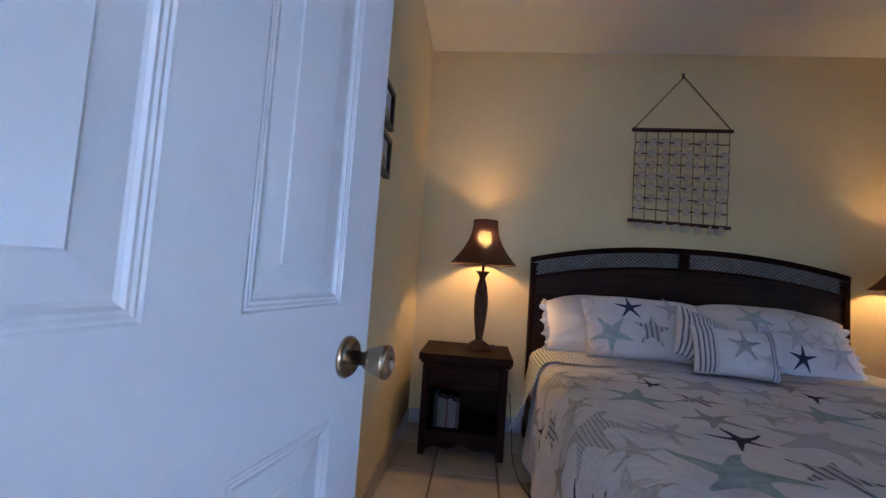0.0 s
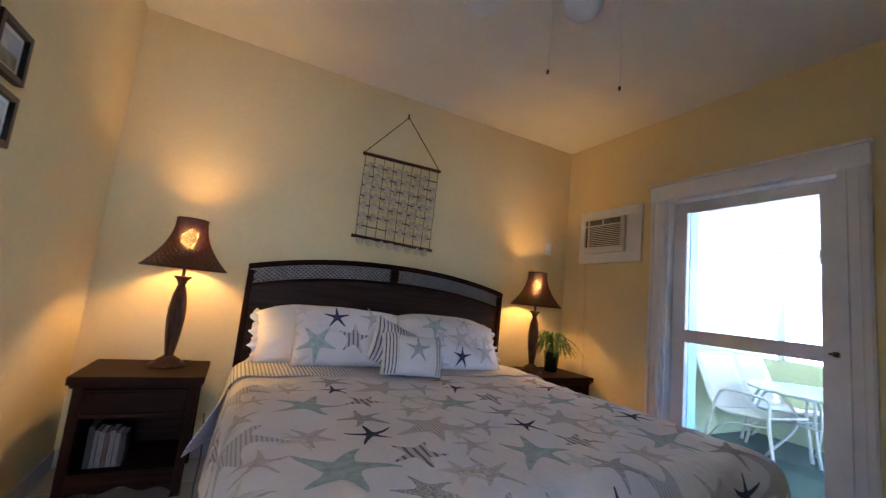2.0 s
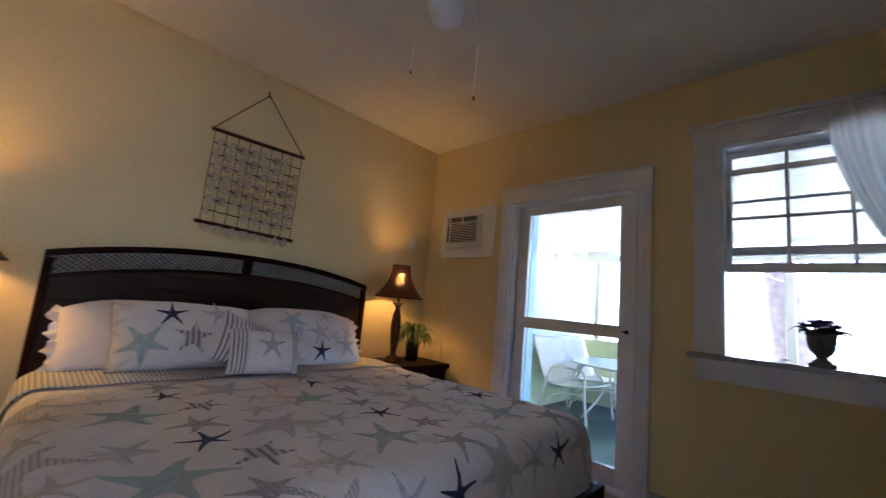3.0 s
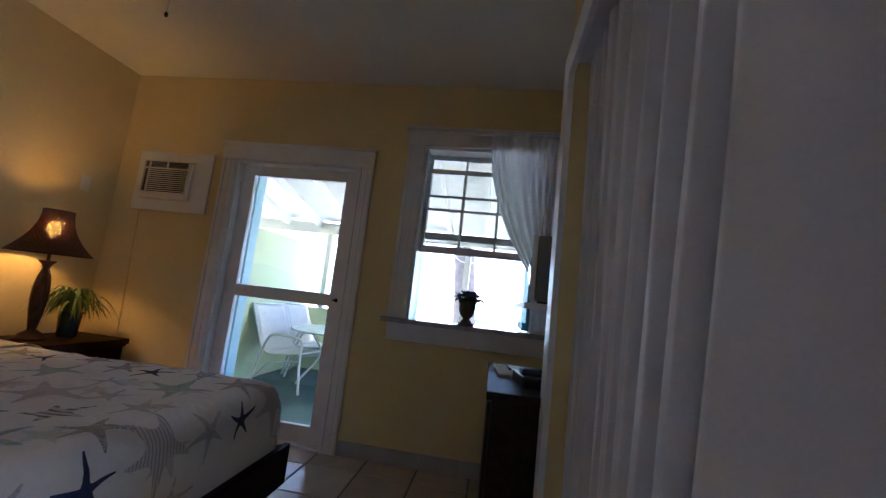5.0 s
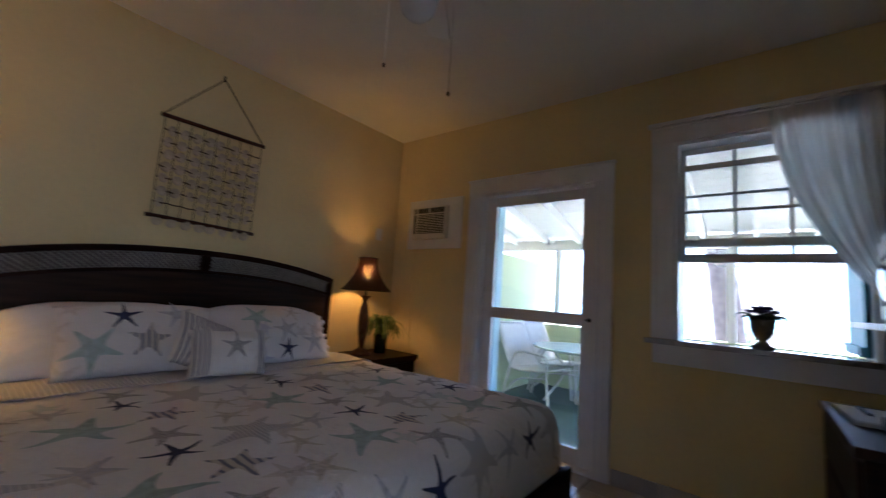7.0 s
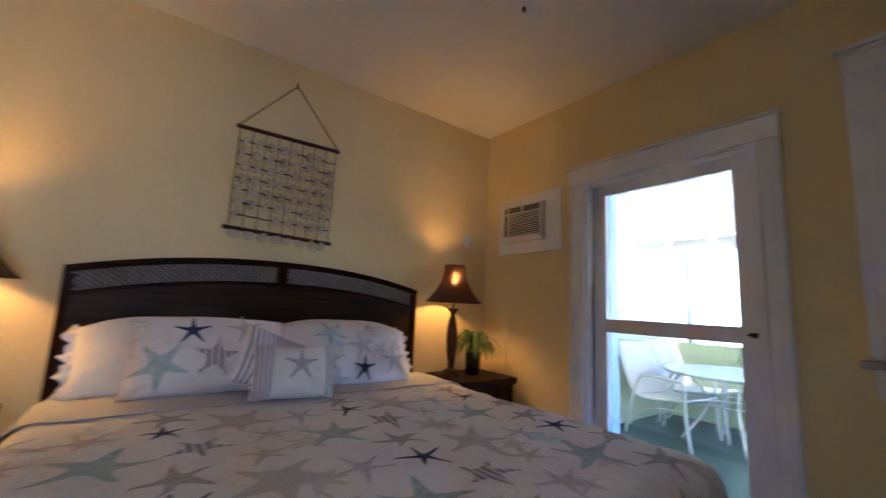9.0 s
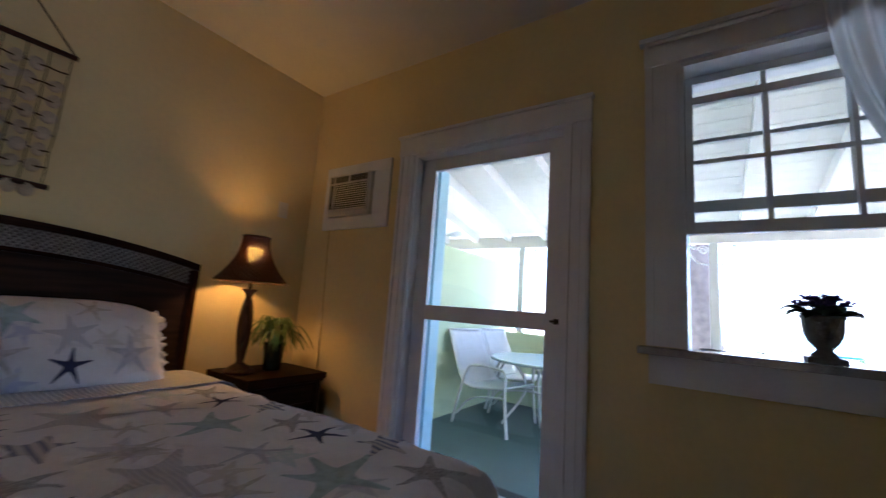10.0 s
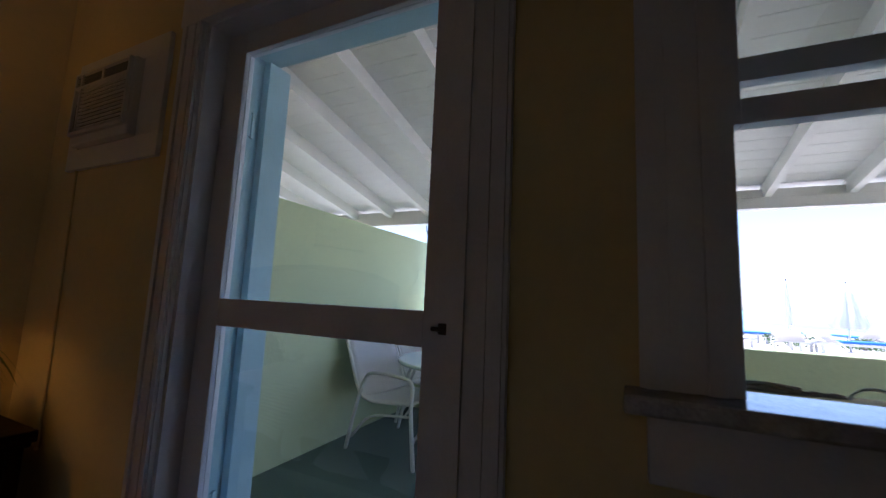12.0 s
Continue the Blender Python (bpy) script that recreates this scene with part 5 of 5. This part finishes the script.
# blue board shutter swung open beside the window
sh = thing("window_shutter", "blue board window shutter, swung open outside", "shutter", at=pose(3.572, WY1 + 0.042, 0))
for k in range(6):
    part("board", boxes((0.005 + 0.078 * k, 0.079 + 0.078 * k, -0.016, 0.006, 0.955, 2.13), bevel=0.003), BLUE, sh)
for z in (0.957, 1.47, 2.02):
    part("ledge", boxes((0.012, 0.468, 0.006, 0.028, z, z + (0.05 if z < 1 else 0.085)), bevel=0.003), BLUE, sh)

# driftwood and a wire loop left on the outer sill
dw = thing("driftwood", "weathered brown driftwood lying on the outer sill", "driftwood", at=pose(3.735, -2.575, WZ0 - 0.0075))
bm = bmesh.new()
tube(bm, curve_points([(0, 0.06, 0.010), (0.004, 0.02, 0.012), (-0.003, -0.03, 0.010), (0.008, -0.09, 0.008), (0.011, -0.12, 0.007)], 6), 0.0065, 8)
for k, v in enumerate(bm.verts):
    v.co.z = max(0.0, v.co.z + 0.003 * noise.noise(v.co * 60))
part("branch", bm, BARK, dw, smooth=True)
bm = bmesh.new()
tube(bm, curve_points([(-0.012, 0.05, 0.020), (-0.010, 0.0, 0.022), (-0.006, -0.05, 0.017)], 5), 0.005, 7)
part("twig", bm, BARK, dw, smooth=True)

bm = bmesh.new()
tube(bm, curve_points([(0, 0.038, 0.0), (0.002, 0.030, 0.016), (0.003, 0.012, 0.029), (0.002, -0.010, 0.030), (0, -0.032, 0.018), (-0.002, -0.042, 0.0)], 6), 0.0028, 8)
loop = tagged(part("wire_loop", bm, WIRE, None, smooth=True), "pale wire hoop standing on the weathered outer sill", "wire")
loop.location = (3.742, -2.735, WZ0 - 0.0085)

# ---- porch furniture ----


def sling_chair(at):
    """Tubular patio chair with a mesh sling."""
    c = thing("patio_chair", "white tubular patio chair with a cream mesh sling", "chair", "porch chairs", at=at)
    for s in (-1, 1):
        x = 0.285 * s
        bm = bmesh.new()
        tube(bm, curve_points([(x, 0.27, 0.0), (x, 0.20, 0.30), (x, 0.12, 0.54), (x, 0.03, 0.60), (x, -0.22, 0.60), (x, -0.30, 0.56), (x, -0.30, 0.38), (x, -0.34, 0.0)], 6), 0.0135, 8)
        part("arm_and_legs", bm, PLASTIC, c, smooth=True)
        bm = bmesh.new()
        tube(bm, curve_points([(x * 0.9, 0.40, 0.92), (x * 0.9, 0.28, 0.62), (x * 0.9, 0.20, 0.44), (x * 0.9, 0.10, 0.385), (x * 0.9, -0.10, 0.40), (x * 0.9, -0.26, 0.42)], 6), 0.0125, 8)
        part("sling_rail", bm, PLASTIC, c, smooth=True)
        bm = bmesh.new()
        tube(bm, curve_points([(x, 0.22, 0.10), (x, 0.05, 0.28), (x, -0.28, 0.345)], 5), 0.010, 6)
        part("brace", bm, PLASTIC, c, smooth=True)
    for y0, z0 in ((0.40, 0.92), (-0.26, 0.42), (0.16, 0.40)):
        bm = bmesh.new()
        tube(bm, [(-0.257, y0, z0), (0.257, y0, z0)], 0.011, 8)
        part("cross_bar", bm, PLASTIC, c, smooth=True)
    line = curve_points([(0, 0.40, 0.92), (0, 0.28, 0.62), (0, 0.20, 0.44), (0, 0.10, 0.385), (0, -0.10, 0.40), (0, -0.26, 0.42)], 6)

    def sling(u, v):
        q = line[round(v * (len(line) - 1))]
        sag = 0.018 * (1 - (2 * u - 1) ** 2)
        return ((u - 0.5) * 0.50, q.y + sag * 0.4, q.z - sag * 0.6 + 0.004)
    part("sling", sheet(8, len(line) - 1, sling), MESHCLOTH, c, "cream woven mesh", True, 0.004)
    return c


sling_chair(pose(5.84, -0.53, PZ, 0, 0, -9) @ Matrix.Diagonal((1.18, 1.18, 1.08, 1)))
sling_chair(pose(6.64, -0.52, PZ, 0, 0, -9) @ Matrix.Diagonal((1.18, 1.18, 1.08, 1)))
tb = thing("patio_table", "round white patio table on splayed tubular legs", "table", at=pose(6.12, -1.02, PZ))
part("tabletop", lathe([(0.02, 0.705), (0.60, 0.705), (0.625, 0.712), (0.63, 0.725), (0.625, 0.738), (0.60, 0.738), (0.02, 0.738)], 56), mat("frosted_table_top", (0.62, 0.72, 0.72), 0.12, vary=0.03), tb, "pale frosted glass top", True)
for k in range(4):
    a = k * math.pi / 2 + 0.5
    bm = bmesh.new()
    tube(bm, curve_points([(0.47 * math.cos(a), 0.47 * math.sin(a), 0.012), (0.22 * math.cos(a), 0.22 * math.sin(a), 0.40), (0.36 * math.cos(a), 0.36 * math.sin(a), 0.704)], 8), 0.014, 8)
    part("leg", bm, PLASTIC, tb, smooth=True)
bm = bmesh.new()
tube(bm, [(0.225 * math.cos(k * math.pi / 12), 0.225 * math.sin(k * math.pi / 12), 0.40) for k in range(24)], 0.009, 6, True)
part("leg_ring", bm, PLASTIC, tb, smooth=True)
tp = thing("table_plant", "small green plant in a pot on the patio table", "plant", at=pose(6.32, -1.12, PZ + 0.7385))
part("pot", lathe([(0.05, 0), (0.065, 0.09), (0.06, 0.09), (0.05, 0.08)], 20), GREENGLAZE, tp, smooth=True)
for k in range(16):
    bm = bmesh.new()
    blade_leaf(bm, (0, 0, 0.08), k * 2.4, rng.uniform(0.08, 0.15), rng.uniform(0.10, 0.2), 0.014)
    part("leaf", bm, LEAF, tp, smooth=True)
tagged(part("door_mat", boxes((OUT + 0.10, OUT + 0.62, -1.95, -1.25, PZ + 0.0005, PZ + 0.016), bevel=0.004), MATBLACK), "dark bristle door mat on the porch floor", "door mat")

# ---- beach ----


def sand_z(x):
    """Sand rises gently to a ridge and falls again to the water."""
    if x < 17:
        return -0.38 + 0.42 * (0.5 - 0.5 * math.cos(math.pi * max(0, x - 7.2) / 9.8))
    return 0.04 - 0.50 * min(1, (x - 17) / 18) ** 1.5 - 0.02 * max(0, x - 35)


def sand_x(u):
    return 7.15 + 60 * u * u + (2500 * u**14 if u > 0.8 else 0)


setting("ground", sheet(80, 60, lambda u, v: (sand_x(u), -1500 * (v - 0.5) * abs(2 * v - 1) ** 2 - 2, max(-6, sand_z(sand_x(u))))), SAND, "pale beach sand", "ground", True)
setting("land", boxes((-60, 7.2, -60, 60, -0.75, -0.38)), SAND, "sandy ground under the house", "ground")
setting("water", boxes((36, 3000, -2500, 2500, -0.9, -0.62)), SEA, "turquoise sea to the horizon", "sea")


def lounger(at, raised):
    """White plastic beach lounger, with a blue pad on some."""
    g = thing("beach_lounger", "white plastic beach lounger" + (" with a blue pad" if raised else ""), "sun lounger", "beach loungers", at=at)
    for k in range(9):
        part("slat", boxes((-0.30, 0.30, -0.95 + 0.15 * k, -0.83 + 0.15 * k, 0.30, 0.325)), PLASTIC, g)
    for x in (-0.30, 0.27):
        part("side_rail", boxes((x, x + 0.03, -0.98, 0.95, 0.27, 0.33)), PLASTIC, g)
    for x in (-0.28, 0.23):
        for y0 in (-0.85, 0.75):
            part("leg", boxes((x, x + 0.05, y0, y0 + 0.06, 0.0, 0.27)), PLASTIC, g)
    bk = part("backrest", boxes((-0.29, 0.29, 0, 0.62, -0.012, 0.012), bevel=0.004), PLASTIC, g)
    bk.matrix_basis = pose(0, 0.40, 0.33, 28)
    if raised:
        part("pad", boxes((-0.27, 0.27, -0.93, 0.36, 0.33, 0.39), bevel=0.02), BLUECUSHION, g, "blue pad")
    return g


for k, (x, y, yaw, pad) in enumerate(((16.2, -4.6, 40, 0), (19.5, -5.6, 15, 1), (17.2, -3.2, 86, 1), (16.4, -6.3, 62, 0), (16.8, -7.6, 8, 1), (16.2, -9.3, 25, 0), (21.5, -9.5, 100, 1), (22, -12.2, 85, 1), (20.5, -15.5, 92, 0), (24, -18, 80, 1))):
    lounger(pose(x, y, sand_z(x) - 0.02, 0, 0, yaw), pad)


def shrub(at, size, seed):
    """Low beach shrub: twigs and many leaves."""
    r = random.Random(seed)
    s = thing("beach_shrub", "low green beach shrub on the sand", "shrub", "beach shrubs", at=at)
    bm = bmesh.new()
    for k in range(9):
        a = r.uniform(0, 6.28)
        tube(bm, [(0, 0, 0), (0.3 * size * math.cos(a), 0.3 * size * math.sin(a), 0.3 * size), (0.6 * size * math.cos(a), 0.6 * size * math.sin(a), r.uniform(0.3, 0.6) * size)], 0.012, 5)
    part("twigs", bm, BARK, s)
    bm = bmesh.new()
    for k in range(420):
        a, d = r.uniform(0, 6.28), r.random() ** 0.6 * size * 0.8
        c = Vector((d * math.cos(a), d * math.sin(a), r.uniform(0.08, 0.62) * size * (1 - 0.5 * d / size)))
        p, q = Vector((r.uniform(-1, 1), r.uniform(-1, 1), r.uniform(-0.4, 1))).normalized() * 0.055, Vector((r.uniform(-1, 1), r.uniform(-1, 1), r.uniform(-0.5, 0.5))).normalized() * 0.03
        bm.faces.new([bm.verts.new(c + v) for v in (-p, q, p, -q)])
    part("leaves", bm, LEAF, s)


for k, (x, y, sz) in enumerate(((19.0, -6.9, 0.9), (20.0, -4.6, 1.0), (22, -11.5, 1.0), (20.5, -2.6, 0.8), (19.6, -8.9, 0.7))):
    shrub(pose(x, y, sand_z(x) - 0.02), sz, k)

# palm on the sand outside the porch
palm = thing("palm_tree", "palm with a pale leaning trunk beside the porch", "palm tree", at=pose(9.2, -2.50, -0.40))
bm = bmesh.new()
pts = curve_points([(-0.05, -0.05, 0), (0.02, 0.0, 1.0), (-0.02, 0.10, 2.2), (-0.1, 0.25, 3.6), (-0.2, 0.45, 5.2)], 8)
rings = []
for k, p in enumerate(pts):
    r0 = 0.25 - 0.0022 * k + (0.012 if k % 2 else 0)
    rings.append([bm.verts.new((p.x + r0 * math.cos(q * math.pi / 7), p.y + r0 * math.sin(q * math.pi / 7), p.z)) for q in range(14)])
for a, b in zip(rings, rings[1:]):
    for q in range(14):
        bm.faces.new((a[q], a[(q + 1) % 14], b[(q + 1) % 14], b[q]))
part("trunk", bm, mat("ringed_palm_bark", (0.20, 0.165, 0.14), 0.9, vary=0.25, scale=9, bump=0.6, bump_scale=25), palm, smooth=True)
for k in range(13):
    bm = bmesh.new()
    a = k * 2.399
    d, side = Vector((math.cos(a), math.sin(a), 0)), Vector((-math.sin(a), math.cos(a), 0))
    prev = None
    for q in range(15):
        f = q / 14
        c = Vector((-0.2, 0.45, 5.2)) + d * 2.1 * f + Vector((0, 0, 0.8 * f - 1.9 * f * f))
        if prev is not None:
            tube(bm, [prev, c], 0.012, 4)
            for s in (-1, 1):
                tip = c + side * s * 0.42 * math.sin(0.4 + 2.5 * f) + d * 0.18 - Vector((0, 0, 0.16))
                bm.faces.new([bm.verts.new(v) for v in (c, c + d * 0.05, tip)])
        prev = c
    part("frond", bm, LEAF, palm)


def beach_umbrella(at, height, spread):
    """A closed beach umbrella: pole, folded cloth in soft pleats and a finial."""
    u = thing("beach_umbrella", "closed white beach umbrella standing on the sand", "umbrella", "beach umbrellas", at=at)
    part("pole", lathe([(0.022, 0.0), (0.022, height)], 10), PLASTIC, u, smooth=True)
    rows = [(0.35, 0.9), (0.42, 1.0), (0.55, 0.8), (0.72, 0.62), (0.88, 0.40), (0.97, 0.22), (0.985, 0.12)]
    bm = bmesh.new()
    rings = [[bm.verts.new((spread * w * (1 + 0.28 * math.cos(8 * a)) * math.cos(a), spread * w * (1 + 0.28 * math.cos(8 * a)) * math.sin(a), height * f)) for a in [k * math.pi / 16 for k in range(32)]] for f, w in rows]
    for a, b in zip(rings, rings[1:]):
        for k in range(32):
            bm.faces.new((a[k], a[(k + 1) % 32], b[(k + 1) % 32], b[k]))
    part("folded_canopy", bm, SHEET, u, "folded white cloth", True)
    part("finial", lathe([(0.012, height), (0.025, height + 0.03), (0.006, height + 0.07)], 10), GREYPLASTIC, u, smooth=True)
    return u


beach_umbrella(pose(18.0, -6.62, sand_z(18.0) - 0.05), 2.05, 0.10)
beach_umbrella(pose(18.2, -8.05, sand_z(18.2) - 0.05), 2.0, 0.36)
